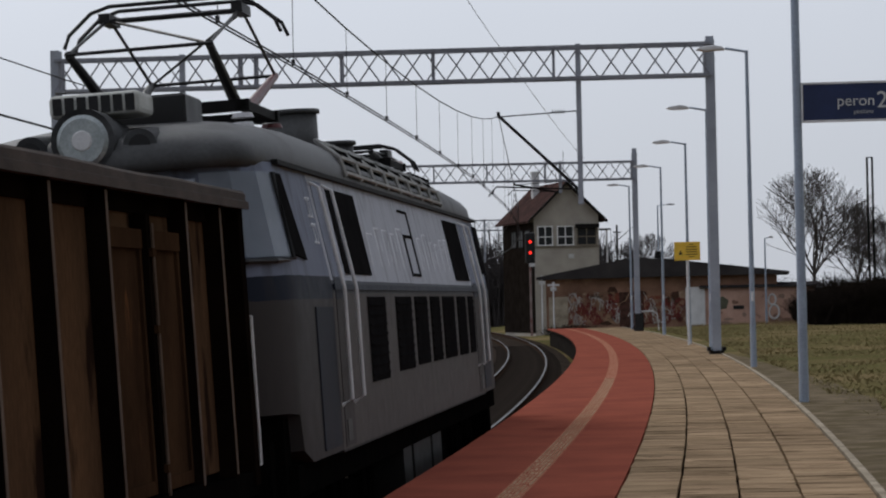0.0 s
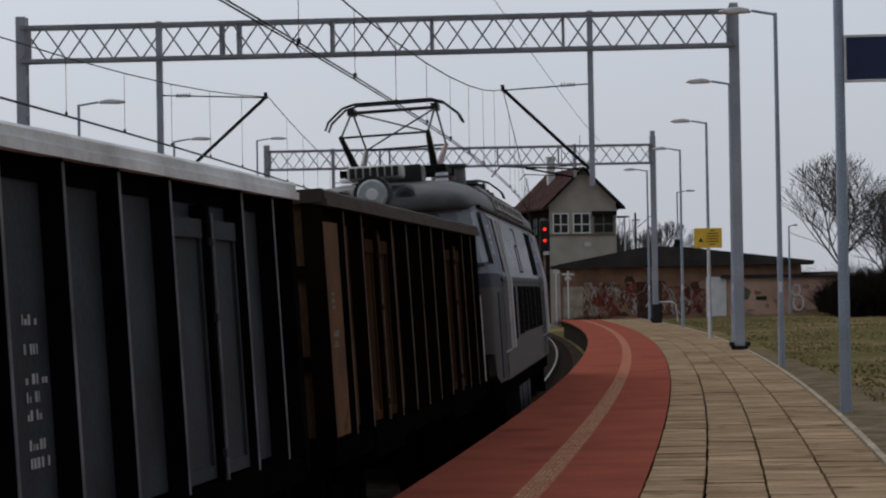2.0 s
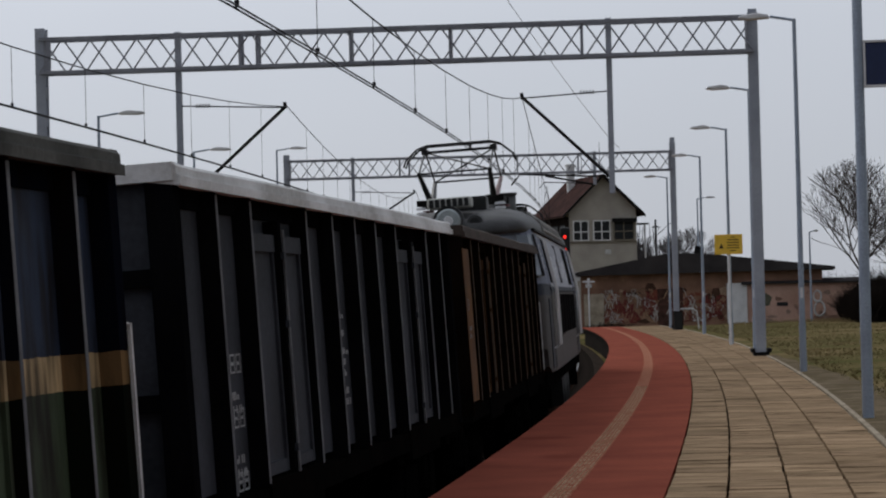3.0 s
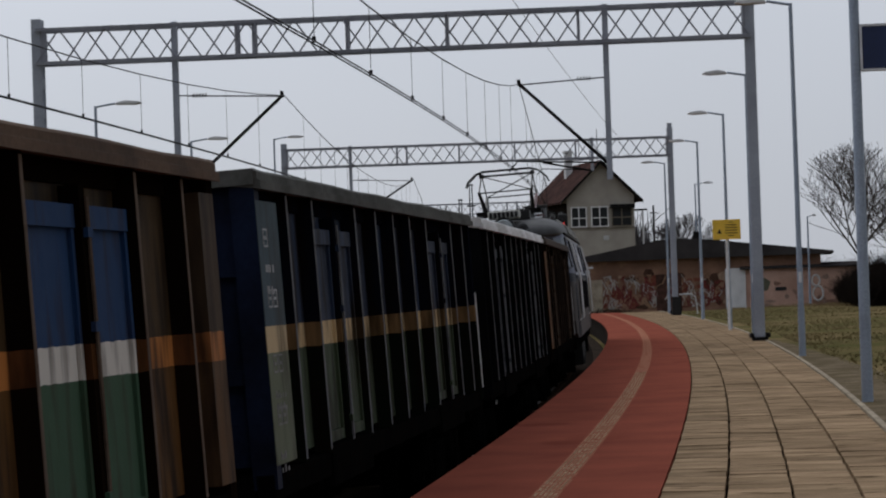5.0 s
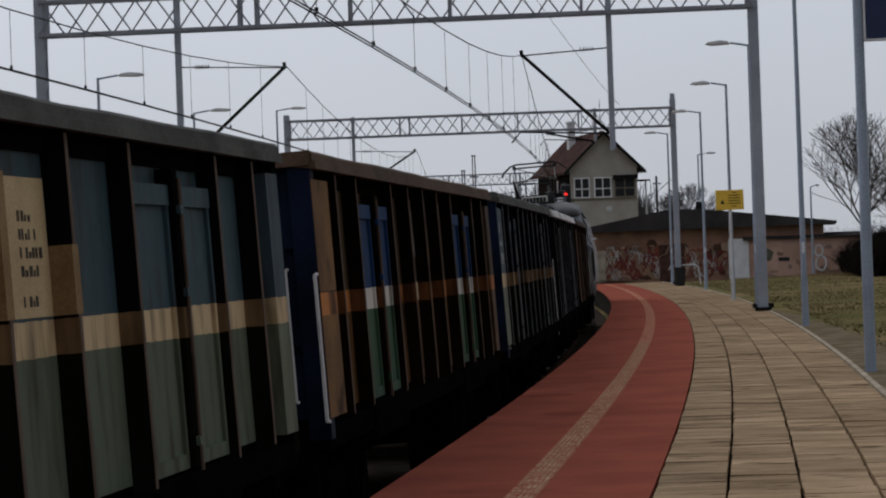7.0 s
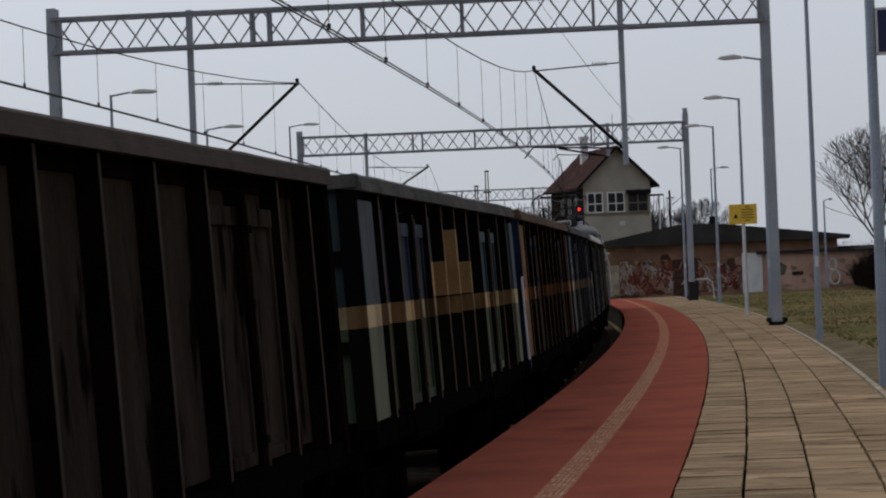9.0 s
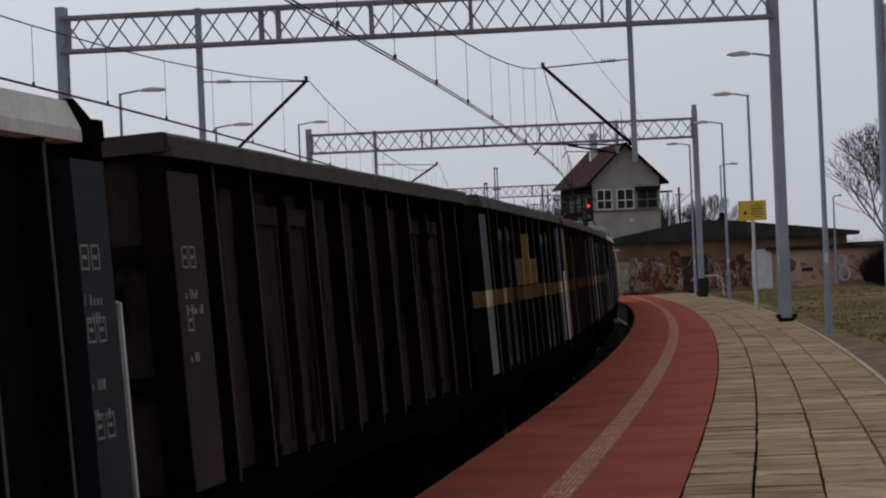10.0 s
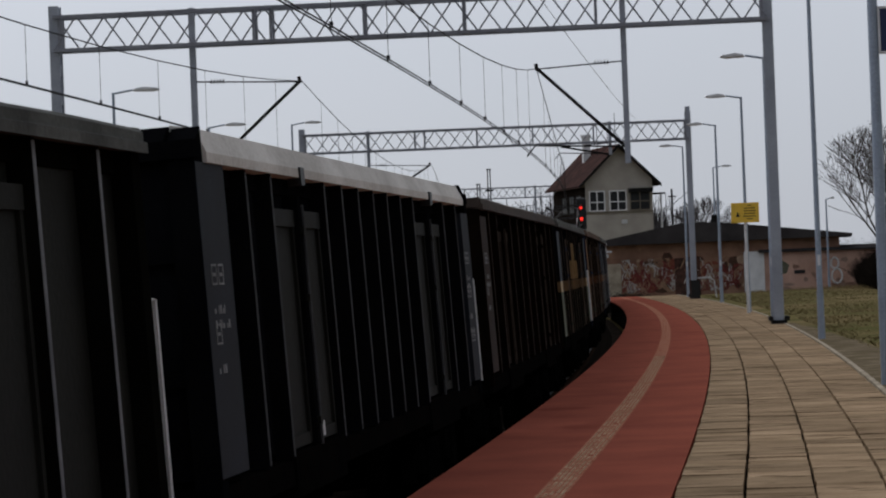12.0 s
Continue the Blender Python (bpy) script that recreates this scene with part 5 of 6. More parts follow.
    # sloping roof louvre frames
    for sx in (-1, 1):
        for i in range(9):
            y = -4.4 + i * 1.05
            bm = bmesh.new()
            polyline(bm, [(sx * 1.49, y, 3.5), (sx * 1.44, y, 3.68), (sx * 1.2, y, 3.86)], 0.028, 6)
            part("louvre_frame", bm, RAILGREY, roof)
        bm = bmesh.new()
        for z, x in ((3.54, 1.49), (3.69, 1.43), (3.86, 1.19)):
            tube(bm, (sx * x, -4.4, z), (sx * x, 4.0, z), 0.022, n=5)
        part("louvre_rail", bm, RAILGREY, roof)
        bm = bmesh.new()
        for i in range(8):
            y = -4.3 + i * 1.05
            vs = [bm.verts.new(q) for q in ((sx * 1.49, y, 3.51), (sx * 1.49, y + 0.85, 3.51), (sx * 1.36, y + 0.85, 3.78), (sx * 1.36, y, 3.78))]
            bm.faces.new(vs)
        bmesh.ops.solidify(bm, geom=list(bm.faces), thickness=0.03)
        part("roof_louvre", bm, GRILLE, roof, "dark roof louvre")
    # the upper sides lean inwards above the belt
    for top in [c for c in v.children if c.name.split('.')[0] in ('body', 'cab', 'door', 'roof')]:
        for ob in [top] + list(top.children):
            for q in ob.data.vertices:
                q.co.x *= 1 - 0.12 * min(max(q.co.z - 2.45, 0.0), 1.0)
    # rooftop gear
    bm = bmesh.new()
    for i in range(7):
        y = -1.2 + i * 0.75
        tube(bm, (-0.3, y, 3.9), (-0.3, y, 4.12), 0.05, 0.03, 8)
    tube(bm, (-0.3, -1.2, 4.13), (-0.3, 3.3, 4.13), 0.025, n=6)
    for i in range(6):
        y = 4.4 + i * 0.4
        tube(bm, (0.9, y, 3.75), (0.9, y, 3.98), 0.03, n=6)
    part("roof_conductor", bm, DARK, v, "dark roof conductor on insulators")
    for y0, up in ((-5.3, 1.0), (4.6, 0.0)):
        base = 4.1
        bm = bmesh.new()
        for y in (y0 - 0.75, y0 + 0.75):
            box(bm, -0.75, 0.75, y - 0.05, y + 0.05, base - 0.05, base + 0.05)
        for x in (-0.68, 0.68):
            box(bm, x - 0.045, x + 0.045, y0 - 0.8, y0 + 0.8, base - 0.04, base + 0.04)
        pan = part("pantograph", bm, DARK, v, "raised black diamond pantograph" if up else "lowered pantograph")
        for x in (-0.68, 0.68):
            for y in (y0 - 0.75, y0 + 0.75):
                bm = bmesh.new()
                for i in range(4):
                    tube(bm, (x, y, 3.75 + i * 0.08), (x, y, 3.79 + i * 0.08), 0.1, 0.085, 12)
                part("insulator", bm, REDINS if y > y0 else LAMPGREY, pan, "ribbed insulator")
        hz = 5.09 if up else 4.32
        kz = 4.56 if up else 4.2
        ky = 1.65 if up else 1.5
        for sy in (-1, 1):
            for x in (-0.6, 0.6):
                bm = bmesh.new()
                tube(bm, (x * 0.92, y0 + sy * 0.3, base + 0.05), (x, y0 + sy * ky, kz), 0.058, 0.036, 8)
                part("lower_arm", bm, REDINS if (sy > 0 and x > 0) else BLACK, pan)
                bm = bmesh.new()
                tube(bm, (x, y0 + sy * ky, kz), (x * 1.0, y0 + sy * 0.08, hz - 0.08), 0.016, n=6)
                part("upper_arm", bm, BLACK, pan)
            bm = bmesh.new()
            tube(bm, (-0.62, y0 + sy * ky, kz), (0.62, y0 + sy * ky, kz), 0.016, n=6)
            tube(bm, (-0.6 * sy, y0 + sy * ky, kz), (0.6 * sy, y0 + sy * 0.08, hz - 0.08), 0.014, n=6)
            part("cross_tube", bm, BLACK, pan)
            bm = bmesh.new()
            yy = y0 + sy * 0.2
            polyline(bm, [(-0.98, yy, hz - 0.32), (-0.93, yy, hz - 0.2), (-0.72, yy, hz - 0.02), (-0.55, yy, hz + 0.03), (0.55, yy, hz + 0.03), (0.72, yy, hz - 0.02), (0.93, yy, hz - 0.2), (0.98, yy, hz - 0.32)], 0.018, 6)
            part("contact_strip", bm, BLACK, pan)
        bm = bmesh.new()
        for x in (-0.6, 0.6):
            box(bm, x - 0.05, x + 0.05, y0 - 0.22, y0 + 0.22, hz - 0.12, hz - 0.03)
        tube(bm, (-0.62, y0, hz - 0.08), (0.62, y0, hz - 0.08), 0.025, n=6)
        part("head_carrier", bm, BLACK, pan)
    # underframe
    bm = bmesh.new()
    box(bm, -1.38, 1.38, -8.7, 8.7, 0.85, 1.1)
    part("underframe", bm, SOOT, v)
    for e in (-1, 1):
        bogie(v, e * 5.15, 3.9, 0.62, 3)
        buffers(v, e * 9.0, e)
        bm = bmesh.new()
        box(bm, -1.3, 1.3, min(e * 8.5, e * 8.78), max(e * 8.5, e * 8.78), 0.35, 1.47)
        box(bm, -1.22, 1.22, min(e * 8.78, e * 8.98), max(e * 8.78, e * 8.98), 0.8, 1.3)
        part("buffer_beam", bm, SOOT, v, "sooty buffer beam")
        for x in (-1.0, 1.0):
            bm = bmesh.new()
            tube(bm, (x * 0.95, e * 9.0, 1.32), (x * 0.95, e * 9.06, 1.32), 0.1, n=14)
            part("tail_lamp", bm, LAMPGREY, v)
    for sx in (-1, 1):
        for y0, y1, z0 in ((-1.9, -1.2, 0.3), (-1.0, 0.6, 0.28), (0.8, 1.7, 0.35)):
            bm = bmesh.new()
            box(bm, sx * 0.95, sx * 1.35, y0, y1, z0, 0.9)
            part("battery_box", bm, LOCOCAB, v, "grey battery box")
    return v


# ---- put the place together ----
build_ground()
build_track("near", TRACK, -120, 420)
build_track("far", TRACK2, -120, 420)
PAVING, BAND = build_platform()
build_gantry(68.9, 1.13, -17.48, 7.86, 8.74, ((-2.58, 4.3), (-13.85, 4.1)), arms=((-2.58, -4.85, 4.58, 6.85), (-13.85, -11.05, 4.2, 6.8)))
build_gantry(124.3, 1.04, -17.0, 7.45, 8.3, ((-2.6, 6.85), (-13.9, 4.8)), arms=((-2.6, -4.85, 6.75, 7.3), (-13.9, -11.05, 4.8, 6.7)))
build_gantry(215.0, 1.0, -17.0, 7.45, 8.3, ((-2.6, 4.8), (-13.9, 4.8)), arms=((-2.6, -4.85, 4.8, 6.7),))
build_wires("near_track_wires", TRACK - 0.2, (6.85, 4.45), [-60, 0, 68.9, 124.3, 215, 300], "carrier and twin contact wires over the near track")
build_wires("far_track_wires", TRACK2, (6.8, 4.73), [-60, 0, 68.9, 124.3, 215, 300], "carrier and contact wires over the far track")
fw = thing("feeder_wire", pose(0, 0, 0), "single feeder wire hung on top of the gantries", "overhead wire", "overhead wires")
bm = bmesh.new()
for a, b in (((-4.95, 14, 9.1), (-4.95, 68.9, 9.05)), ((-4.95, 68.9, 9.05), (-1.4, 124.3, 8.5))):
    pts = []
    for i in range(11):
        f = i / 10
        o, s_, z = (a[k] + (b[k] - a[k]) * f for k in range(3))
        pts.append(P(o, s_, z - 2.4 * f * (1 - f)))
    polyline(bm, pts, 0.01, 4)
part("wire", bm, WIRE, fw)
for off, s_, h in ((1.45, 55.2, 7.27), (1.1, 71.2, 7.06), (1.1, 86.3, 6.95), (1.27, 108.0, 7.2), (1.1, 130.0, 7.35)):
    build_lamp(along(off, s_), h, 1.08)
build_lamp(along(4.75, 156.0, 0, 180), 7.2, 1.0)
for x, y, h in ((-10.3, 75, 7.2), (-9.5, 93.5, 7.2), (-8.3, 118, 8.6)):
    build_lamp(pose(x, y, -0.1, 0, 0, 180), h)
build_lamp(pose(18.5, 143, -0.2, 0, 0, 180), 5.0, 0.45, "slim low lamp post beside the depot annexe")
build_signs()
build_signal_box()
build_depot()
build_signal()
build_clutter()
build_tree(pose(24.4, 165, -0.3), 9.7, 31, "tall bare tree with a wide open crown behind the depot")
build_tree(pose(27.9, 169, -0.3, 0, 0, 70), 7.6, 9, "bare tree with spreading twigs above the thicket")
build_tree(pose(26.6, 150, -0.3, 0, 0, 140), 6.0, 12, "small bare tree above the thicket")
build_tree(pose(23.5, 205, -0.3, 0, 0, 200), 4.2, 15, "low bare tree behind the depot annexe")
build_tree(pose(16.6, 200, -0.3, 0, 0, 50), 6.6, 17, "bare tree behind the depot roof", material=FARWOOD)
build_tree(pose(32.0, 158, -0.3, 0, 0, 20), 6.5, 21, "bare spreading tree at the meadow's edge")
build_brush(pose(27.2, 138, -0.2), 14.5, 7, 4.0, 13000, 3, "dark thicket of bare bushes beside the meadow", BRUSH)
build_brush(pose(30, 250, -0.5), 70, 14, 5.2, 2200, 5, "distant bare wood behind the station", FARWOOD)
build_brush(pose(0.0, 245, -0.9), 34, 24, 11.0, 2600, 8, "bare wood beside the line beyond the signal box", MIDWOOD)


DRYGRASS = surface("tall_dry_grass", (0.25, 0.185, 0.095), (0.15, 0.115, 0.06), 0.9, scale=1, bump=0.1)
build_brush(pose(21.5, 138.0, -0.1, 0, 0, -7), 16, 5.5, 0.42, 4200, 23, "tall tan dry grass at the far edge of the meadow", DRYGRASS, "tall_grass")
build_brush(pose(7.4, 143.6, -0.4), 2.6, 2.0, 0.9, 500, 13, "low dark weeds at the platform end", BRUSH)
build_brush(pose(14.5, 210, -0.5), 12, 6, 7.2, 500, 14, "bare saplings behind the depot", FARWOOD)


def build_tufts():
    """Dry grass blades over the meadow, too many to count."""
    rnd = random.Random(6)
    verts, faces = [], []
    heights = ((1.3, -0.05), (1.9, -0.04), (3, -0.03), (5, -0.02), (8, 0.0), (12, -0.05), (18, -0.08), (26, -0.1))
    for _ in range(45000):
        s_, o = 22 + 112 * rnd.random() ** 1.2, 2.0 + 23 * rnd.random() ** 1.4
        (oa, za), (ob_, zb) = next((p, q) for p, q in zip(heights, heights[1:]) if o <= q[0])
        z = za + (zb - za) * (o - oa) / (ob_ - oa) + 0.05 * noise.noise((o * 0.3, s_ * 0.3, 0))
        h = rnd.uniform(0.03, 0.08) * (1.5 if s_ > 112 else 1.0) * (0.7 + 0.6 * noise.noise((o * 0.5, s_ * 0.15, 7)))
        p = P(o, s_, z - 0.02)
        a = rnd.uniform(0, 3.14)
        dx, dy = 0.045 * math.cos(a), 0.045 * math.sin(a)
        k = len(verts)
        verts += [(p.x - dx, p.y - dy, p.z), (p.x + dx, p.y + dy, p.z), (p.x + rnd.uniform(-.06, .06), p.y + rnd.uniform(-.06, .06), p.z + h + 0.02)]
        faces.append((k, k + 1, k + 2))
    me = bpy.data.meshes.new("dry_grass")
    me.from_pydata(verts, [], faces)
    me.materials.append(surface("dry_grass_blades", (0.29, 0.225, 0.115), (0.19, 0.165, 0.075), 0.9, scale=0.25, fine=8))
    tagged(new("dry_grass", me), "dry yellow-green grass blades over the meadow", "grass", "", "stuff")


build_tufts()

# EDGE1, EDGE2: worn rib edges, paler still for the light painted on them
EDGE1 = surface("lit_worn_brown_edge", (0.14, 0.105, 0.08), (0.08, 0.055, 0.04), 0.8, scale=3)
EDGE3 = surface("sooty_brown_edge", (0.06, 0.045, 0.036), (0.03, 0.022, 0.018), 0.8, scale=3)
EDGE4 = surface("dull_grey_edge", (0.075, 0.076, 0.08), (0.035, 0.036, 0.038), 0.8, scale=3)
EDGE2 = surface("lit_worn_grey_edge", (0.2, 0.205, 0.215), (0.09, 0.092, 0.1), 0.8, scale=3)
# paints of the wagons; the shade on their ribs is put into near-black rib colours
RIB1 = surface("shaded_brown_rib", (0.009, 0.0058, 0.0042), (0.004, 0.003, 0.0025), 0.9, scale=2, bump=0.15)
RIB2 = surface("shaded_slate_rib", (0.0055, 0.0058, 0.0066), (0.003, 0.003, 0.0035), 0.9, scale=2, bump=0.15)
RIB8 = surface("shaded_olive_rib", (0.0055, 0.0055, 0.0045), (0.003, 0.003, 0.0025), 0.9, scale=2, bump=0.15)
W1S = surface("rust_brown_paint", (0.115, 0.064, 0.034), (0.058, 0.034, 0.02), 0.85, scale=1.2, fine=25, bump=0.25, spots=(0.022, 0.013, 0.009), spot_scale=2.2, spot_at=0.55, stretch=(1.5, 1.5, 0.5))
W1D = surface("dark_rust_door", (0.062, 0.034, 0.018), (0.03, 0.017, 0.01), 0.85, scale=1.6, fine=25, bump=0.25, spots=(0.16, 0.07, 0.03), spot_scale=2.4, spot_at=0.64, stretch=(1.5, 1.5, 0.5))
W1P = surface("orange_rust_panel", (0.165, 0.08, 0.032), (0.07, 0.035, 0.017), 0.8, scale=2, fine=30, bump=0.2, spots=(0.05, 0.028, 0.016), spot_scale=2.0, spot_at=0.6)
W1R = surface("brown_rim", (0.09, 0.07, 0.06), (0.045, 0.035, 0.03), 0.75, scale=2)
# BLK: side sheets between ribs, near black with the recess shade painted in
BLK = surface("shaded_recess_paint", (0.007, 0.0075, 0.009), (0.003, 0.003, 0.004), 0.88, scale=1.5, fine=25, bump=0.15)
W2S = surface("slate_black_paint", (0.05, 0.054, 0.065), (0.026, 0.028, 0.033), 0.7, scale=1.5, fine=25, bump=0.15)
PALERIM = surface("pale_grey_rim", (0.78, 0.78, 0.79), (0.46, 0.45, 0.44), 0.6, scale=1.5, fine=30)
RUSTRIM = surface("rusty_brown_rim", (0.125, 0.08, 0.055), (0.06, 0.038, 0.027), 0.75, scale=1.8, fine=30)
GREYPATCH = surface("torn_poster", (0.2, 0.185, 0.175), (0.05, 0.045, 0.04), 0.8, scale=6, fine=30, bump=0.4)
HIGHRIM = surface("dusty_beige_rim", (0.66, 0.62, 0.58), (0.46, 0.425, 0.39), 0.7, scale=1.5, fine=30)
MIDRIM = surface("weathered_rim", (0.108, 0.108, 0.1), (0.042, 0.041, 0.037), 0.75, scale=1.8, fine=30)
STENCIL = surface("faded_stencil_white", (0.26, 0.26, 0.26), (0.15, 0.15, 0.15), 0.7, scale=8)
NAVY_, CREAM, GREEN = (0.03, 0.043, 0.075), (0.55, 0.4, 0.22), (0.055, 0.075, 0.045)
W3S = banded("blue_cream_green_paint", [(0, GREEN), (1.95, CREAM), (2.125, NAVY_)], 0.65, (0.014, 0.011, 0.009), 0.51, 0.9)
W3T = banded("worn_blue_cream_green_panel", [(0, (0.13, 0.15, 0.1)), (1.95, (0.5, 0.38, 0.22)), (2.125, (0.048, 0.075, 0.092))], 0.65, (0.03, 0.025, 0.018), 0.56, 0.7)
W5T = banded("pale_slate_cream_green_panel", [(0, (0.125, 0.14, 0.098)), (1.95, (0.5, 0.38, 0.225)), (2.125, (0.06, 0.073, 0.088))], 0.7, (0.03, 0.025, 0.018), 0.58, 0.6)
W6P = surface("grey_brown_panel", (0.042, 0.028, 0.022), (0.021, 0.014, 0.011), 0.8, scale=2, bump=0.1)
W7P = surface("blue_grey_end_panel", (0.026, 0.029, 0.036), (0.013, 0.0145, 0.018), 0.7, scale=2, bump=0.1)
STENCILB = surface("stencil_white", (0.42, 0.43, 0.44), (0.28, 0.28, 0.28), 0.7, scale=8)
# W3R, W4R, W5R: the band paints darkened to hold the ribs' shade
W3R = banded("shaded_blue_cream_green_ribs", [(0, (0.005, 0.007, 0.005)), (1.95, (0.17, 0.105, 0.05)), (2.125, (0.004, 0.005, 0.009))], 0.85, (0.006, 0.004, 0.003), 0.55, 0.8)
W4S = banded("brown_orange_paint", [(0, (0.11, 0.054, 0.017)), (1.95, (0.46, 0.18, 0.05)), (2.125, (0.058, 0.036, 0.016))], 0.7, (0.012, 0.008, 0.006), 0.52, 0.9)
W4P = banded("brown_orange_panel", [(0, (0.1, 0.056, 0.027)), (1.95, (0.36, 0.145, 0.05)), (2.125, (0.06, 0.04, 0.025))], 0.7, (0.016, 0.011, 0.008), 0.52, 0.85)
W4Q = surface("faded_ochre_patch", (0.11, 0.068, 0.034), (0.05, 0.032, 0.018), 0.8, scale=4, bump=0.2)
W4R = banded("shaded_brown_orange_ribs", [(0, (0.009, 0.0055, 0.0035)), (1.95, (0.12, 0.05, 0.02)), (2.125, (0.006, 0.004, 0.003))], 0.85, (0.005, 0.0035, 0.0025), 0.55, 0.8)
W5R = banded("shaded_slate_green_ribs", [(0, (0.006, 0.0075, 0.005)), (1.95, (0.19, 0.12, 0.06)), (2.125, (0.0045, 0.0055, 0.007))], 0.85, (0.005, 0.004, 0.003), 0.55, 0.7)
W4D = banded("blue_white_green_door", [(0, (0.045, 0.09, 0.055)), (1.95, (0.58, 0.56, 0.51)), (2.125, (0.016, 0.045, 0.115))], 0.7, (0.03, 0.018, 0.012), 0.62, 0.75)
W5S = banded("slate_cream_green_paint", [(0, (0.1, 0.125, 0.085)), (1.95, (0.55, 0.42, 0.24)), (2.125, (0.042, 0.075, 0.09))], 0.6, (0.03, 0.022, 0.016), 0.62, 0.7)
SLATE = surface("slate_panel_paint", (0.07, 0.085, 0.11), (0.045, 0.055, 0.07), 0.7, scale=2)
OCHRE = surface("ochre_rust_paint", (0.22, 0.125, 0.055), (0.1, 0.056, 0.027), 0.8, scale=1.6, fine=30, bump=0.2, spots=(0.05, 0.028, 0.016), spot_scale=2.0, spot_at=0.58)
BEIGE = surface("beige_emblem_paint", (0.6, 0.47, 0.28), (0.46, 0.34, 0.19), 0.7, scale=2)
OCHREBEIGE = surface("ochre_beige_paint", (0.3, 0.205, 0.1), (0.2, 0.13, 0.06), 0.75, scale=2)
GREENMARK = surface("green_mark", (0.07, 0.12, 0.05), None, 0.75, scale=4)
GREYBAR = surface("grey_writing", (0.07, 0.065, 0.055), None, 0.7, scale=6)
NAVYEND = surface("navy_end_paint", (0.009, 0.016, 0.04), (0.004, 0.006, 0.014), 0.7, scale=2, fine=25, bump=0.15)
W6S = surface("dark_brown_paint", (0.046, 0.036, 0.03), (0.024, 0.018, 0.015), 0.85, scale=1.6, fine=25, bump=0.2, spots=(0.006, 0.005, 0.004), spot_scale=2.2, spot_at=0.54, stretch=(1.5, 1.5, 0.5))
W8S = surface("olive_black_paint", (0.017, 0.017, 0.014), (0.008, 0.008, 0.007), 0.7, scale=1.5, fine=25, bump=0.15)

LOCO = build_loco()
WAGONS = [
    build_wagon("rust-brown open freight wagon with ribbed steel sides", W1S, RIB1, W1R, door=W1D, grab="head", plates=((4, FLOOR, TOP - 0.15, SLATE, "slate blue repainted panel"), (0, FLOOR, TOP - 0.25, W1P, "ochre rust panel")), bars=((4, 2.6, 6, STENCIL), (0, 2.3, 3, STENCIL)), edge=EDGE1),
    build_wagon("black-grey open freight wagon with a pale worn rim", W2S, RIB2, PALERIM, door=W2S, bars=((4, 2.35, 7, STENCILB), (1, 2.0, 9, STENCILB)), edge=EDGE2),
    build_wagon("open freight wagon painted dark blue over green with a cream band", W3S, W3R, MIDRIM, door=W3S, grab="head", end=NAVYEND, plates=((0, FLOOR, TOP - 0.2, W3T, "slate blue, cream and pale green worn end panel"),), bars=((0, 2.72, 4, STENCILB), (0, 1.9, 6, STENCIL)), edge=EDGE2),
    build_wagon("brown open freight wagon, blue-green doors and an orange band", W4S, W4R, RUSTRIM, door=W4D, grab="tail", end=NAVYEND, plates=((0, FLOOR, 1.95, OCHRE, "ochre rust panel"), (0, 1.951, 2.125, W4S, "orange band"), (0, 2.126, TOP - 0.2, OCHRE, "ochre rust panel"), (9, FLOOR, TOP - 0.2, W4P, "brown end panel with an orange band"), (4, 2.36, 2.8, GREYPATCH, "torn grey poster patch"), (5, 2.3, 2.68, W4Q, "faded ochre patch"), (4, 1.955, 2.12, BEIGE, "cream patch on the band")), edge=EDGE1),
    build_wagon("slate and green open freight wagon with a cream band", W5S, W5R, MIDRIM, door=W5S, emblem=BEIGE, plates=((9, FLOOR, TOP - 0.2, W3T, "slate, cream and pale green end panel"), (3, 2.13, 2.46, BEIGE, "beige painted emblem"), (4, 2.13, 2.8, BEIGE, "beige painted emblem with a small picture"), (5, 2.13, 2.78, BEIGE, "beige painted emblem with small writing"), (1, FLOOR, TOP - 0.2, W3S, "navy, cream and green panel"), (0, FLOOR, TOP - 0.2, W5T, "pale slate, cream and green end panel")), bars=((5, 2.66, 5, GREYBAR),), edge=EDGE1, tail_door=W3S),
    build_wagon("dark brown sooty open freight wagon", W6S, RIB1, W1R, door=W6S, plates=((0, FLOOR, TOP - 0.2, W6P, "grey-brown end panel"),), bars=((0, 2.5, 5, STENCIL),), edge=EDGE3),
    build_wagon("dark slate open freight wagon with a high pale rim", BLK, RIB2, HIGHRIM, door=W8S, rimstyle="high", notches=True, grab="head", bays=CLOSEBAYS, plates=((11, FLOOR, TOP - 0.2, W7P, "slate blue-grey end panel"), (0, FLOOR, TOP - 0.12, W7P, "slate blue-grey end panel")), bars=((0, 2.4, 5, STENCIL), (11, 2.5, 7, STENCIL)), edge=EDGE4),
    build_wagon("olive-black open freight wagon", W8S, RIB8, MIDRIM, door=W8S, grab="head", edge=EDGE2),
]
TRAIN = [LOCO] + WAGONS
OFFSETS = [LEN + 0.62 * 2 + 9.0] + [LEN / 2 - 14.04 * k for k in range(8)]

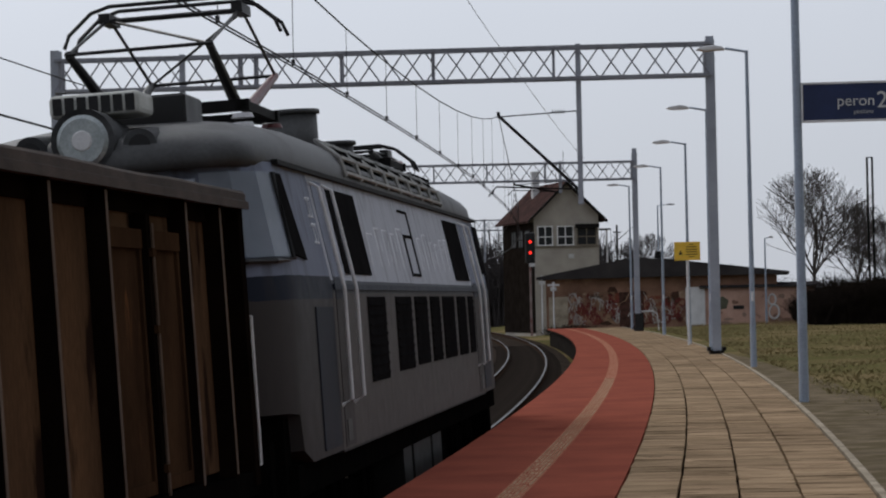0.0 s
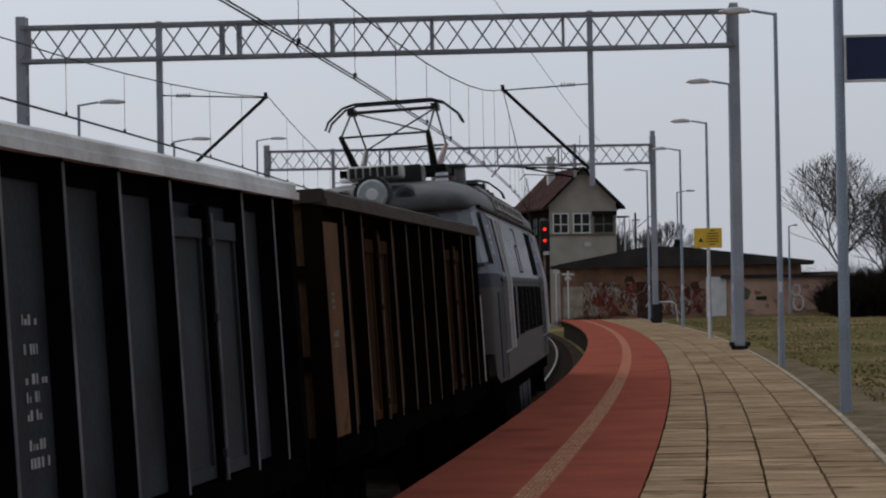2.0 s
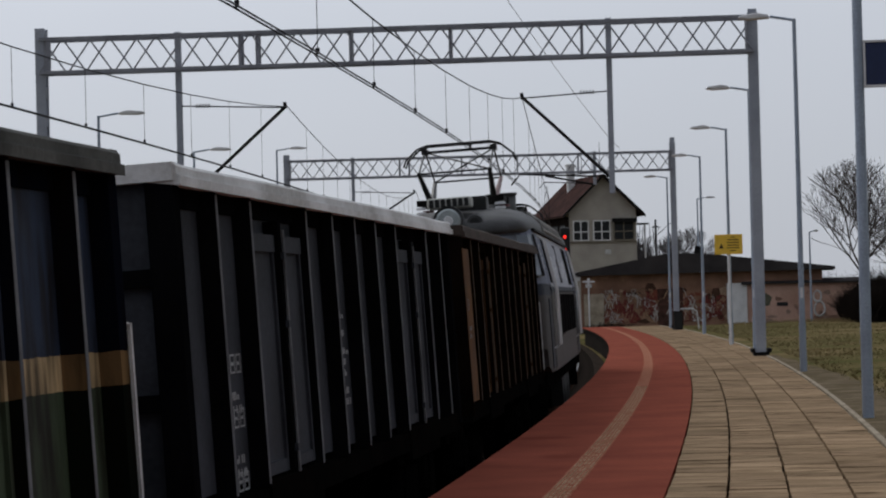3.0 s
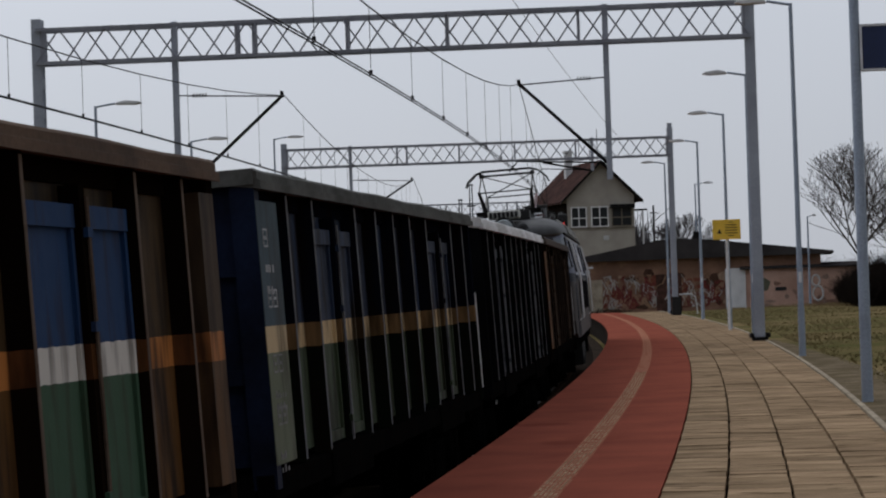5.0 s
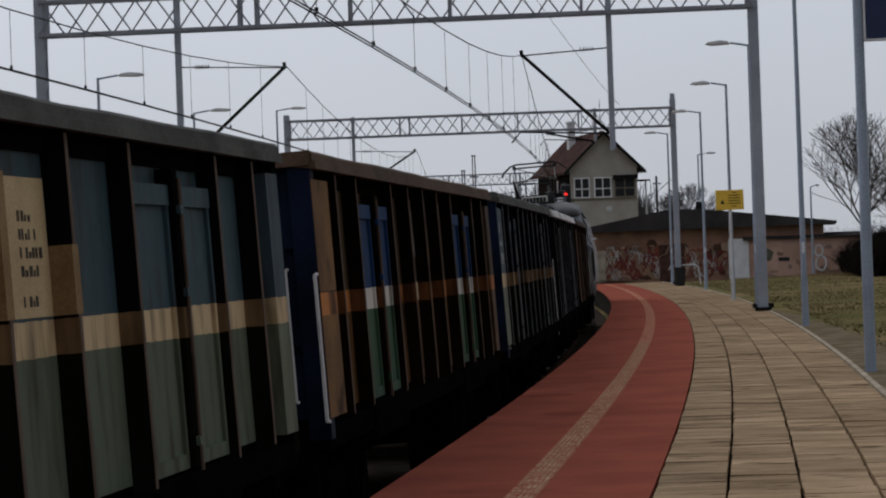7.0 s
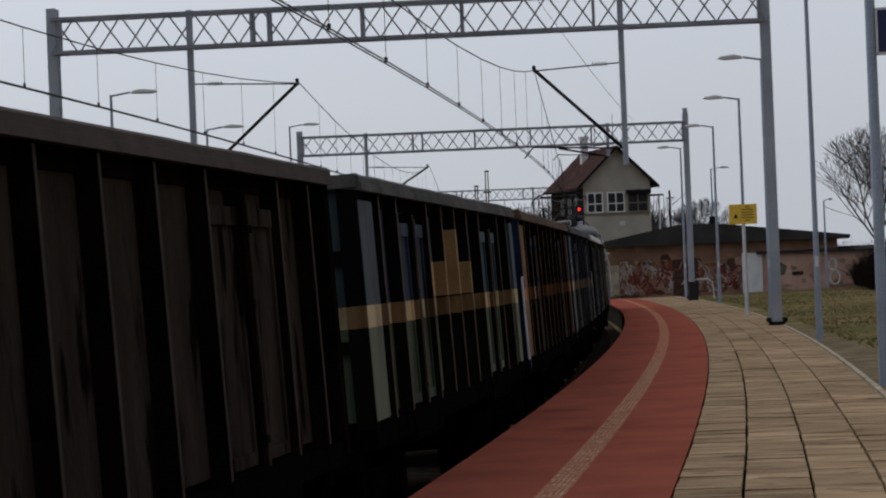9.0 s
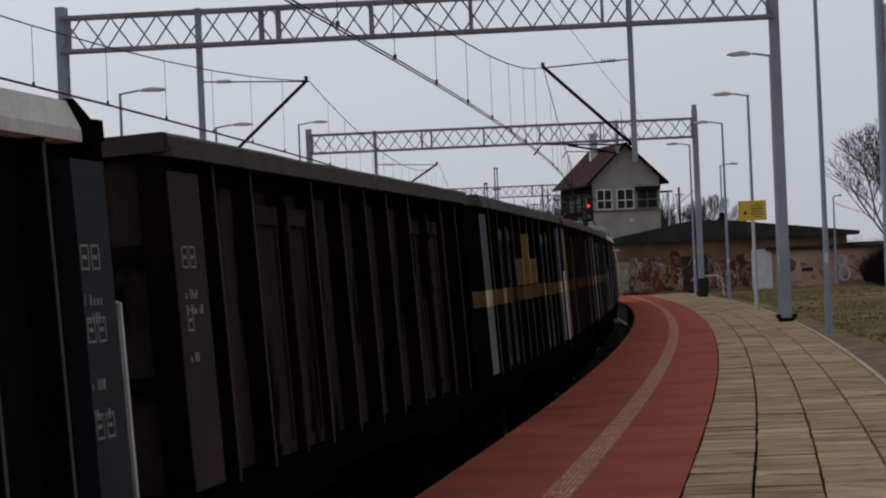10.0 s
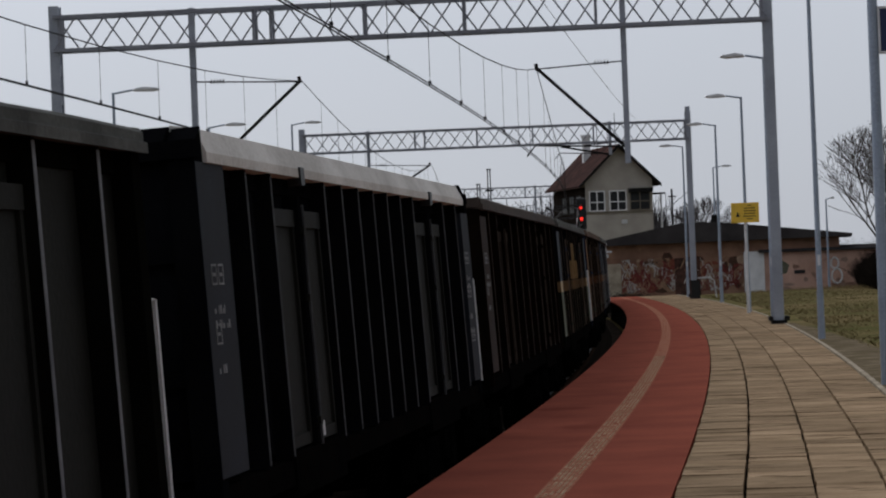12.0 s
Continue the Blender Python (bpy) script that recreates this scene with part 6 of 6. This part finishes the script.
# paving slabs, row by row
def build_slabs():
    cols = ((RED + 0.012, -0.384), (-0.364, 0.12), (0.14, 0.63), (0.65, KERB - 0.01))
    meshes = []
    for c, (a, b) in enumerate(cols):
        w = (b - a) / 2
        me = []
        for ln in (0.35, 0.5, 0.65):
            bm = bmesh.new()
            vs = box(bm, -w, w, -ln / 2 + 0.0015, ln / 2 - 0.0015, -0.05, 0.0)
            for q in vs[4:]:
                q.co.x *= 0.99
                q.co.y *= 0.996
            m_ = bpy.data.meshes.new("paving_slab")
            bm.to_mesh(m_)
            bm.free()
            m_.materials.append(SLAB)
            me.append(m_)
        meshes.append(me)
    rnd = random.Random(11)
    rest = bmesh.new()
    for c, (a, b) in enumerate(cols):
        s = -14.0 + 0.1 * c
        row = 0
        while s < 140.5:
            ln = rnd.choice((0.5, 0.5, 0.35, 0.65, 0.65))
            z = 0.001 + rnd.uniform(-0.005, 0.004)
            tilt = rnd.uniform(-0.55, 0.55), rnd.uniform(-0.5, 0.5)
            m_ = along((a + b) / 2 + rnd.uniform(-0.005, 0.005), s + ln / 2, z) @ pose(0, 0, 0, tilt[0], tilt[1], rnd.uniform(-0.7, 0.7))
            if 13.8 < s < 50.0:
                ob = new("paving_slab", meshes[c][(0.35, 0.5, 0.65).index(ln)])
                ob.parent = PAVING
                ob.matrix_world = m_
            else:
                for q in box(rest, -(b - a) / 2, (b - a) / 2, -ln / 2 + 0.003, ln / 2 - 0.003, -0.05, 0.0):
                    q.co = m_ @ q.co
            s += ln
            row += 1
    tagged(part("paving_slabs", rest, SLAB, PAVING, "worn concrete paving slabs"), kind="stuff")
    # studs of the tactile strip
    studs = bmesh.new()
    s = 10.0
    while s < 48:
        for o in (-1.86, -1.82, -1.78, -1.74, -1.70):
            if rnd.random() < 0.5:
                p = P(o, s, 0.004)
                vs = box(studs, p.x - 0.011, p.x + 0.011, p.y - 0.014, p.y + 0.014, 0.004, 0.008)
        s += 0.05
    tagged(part("studs", studs, STUD, BAND, "small raised studs"), kind="stuff")


build_slabs()
motions()
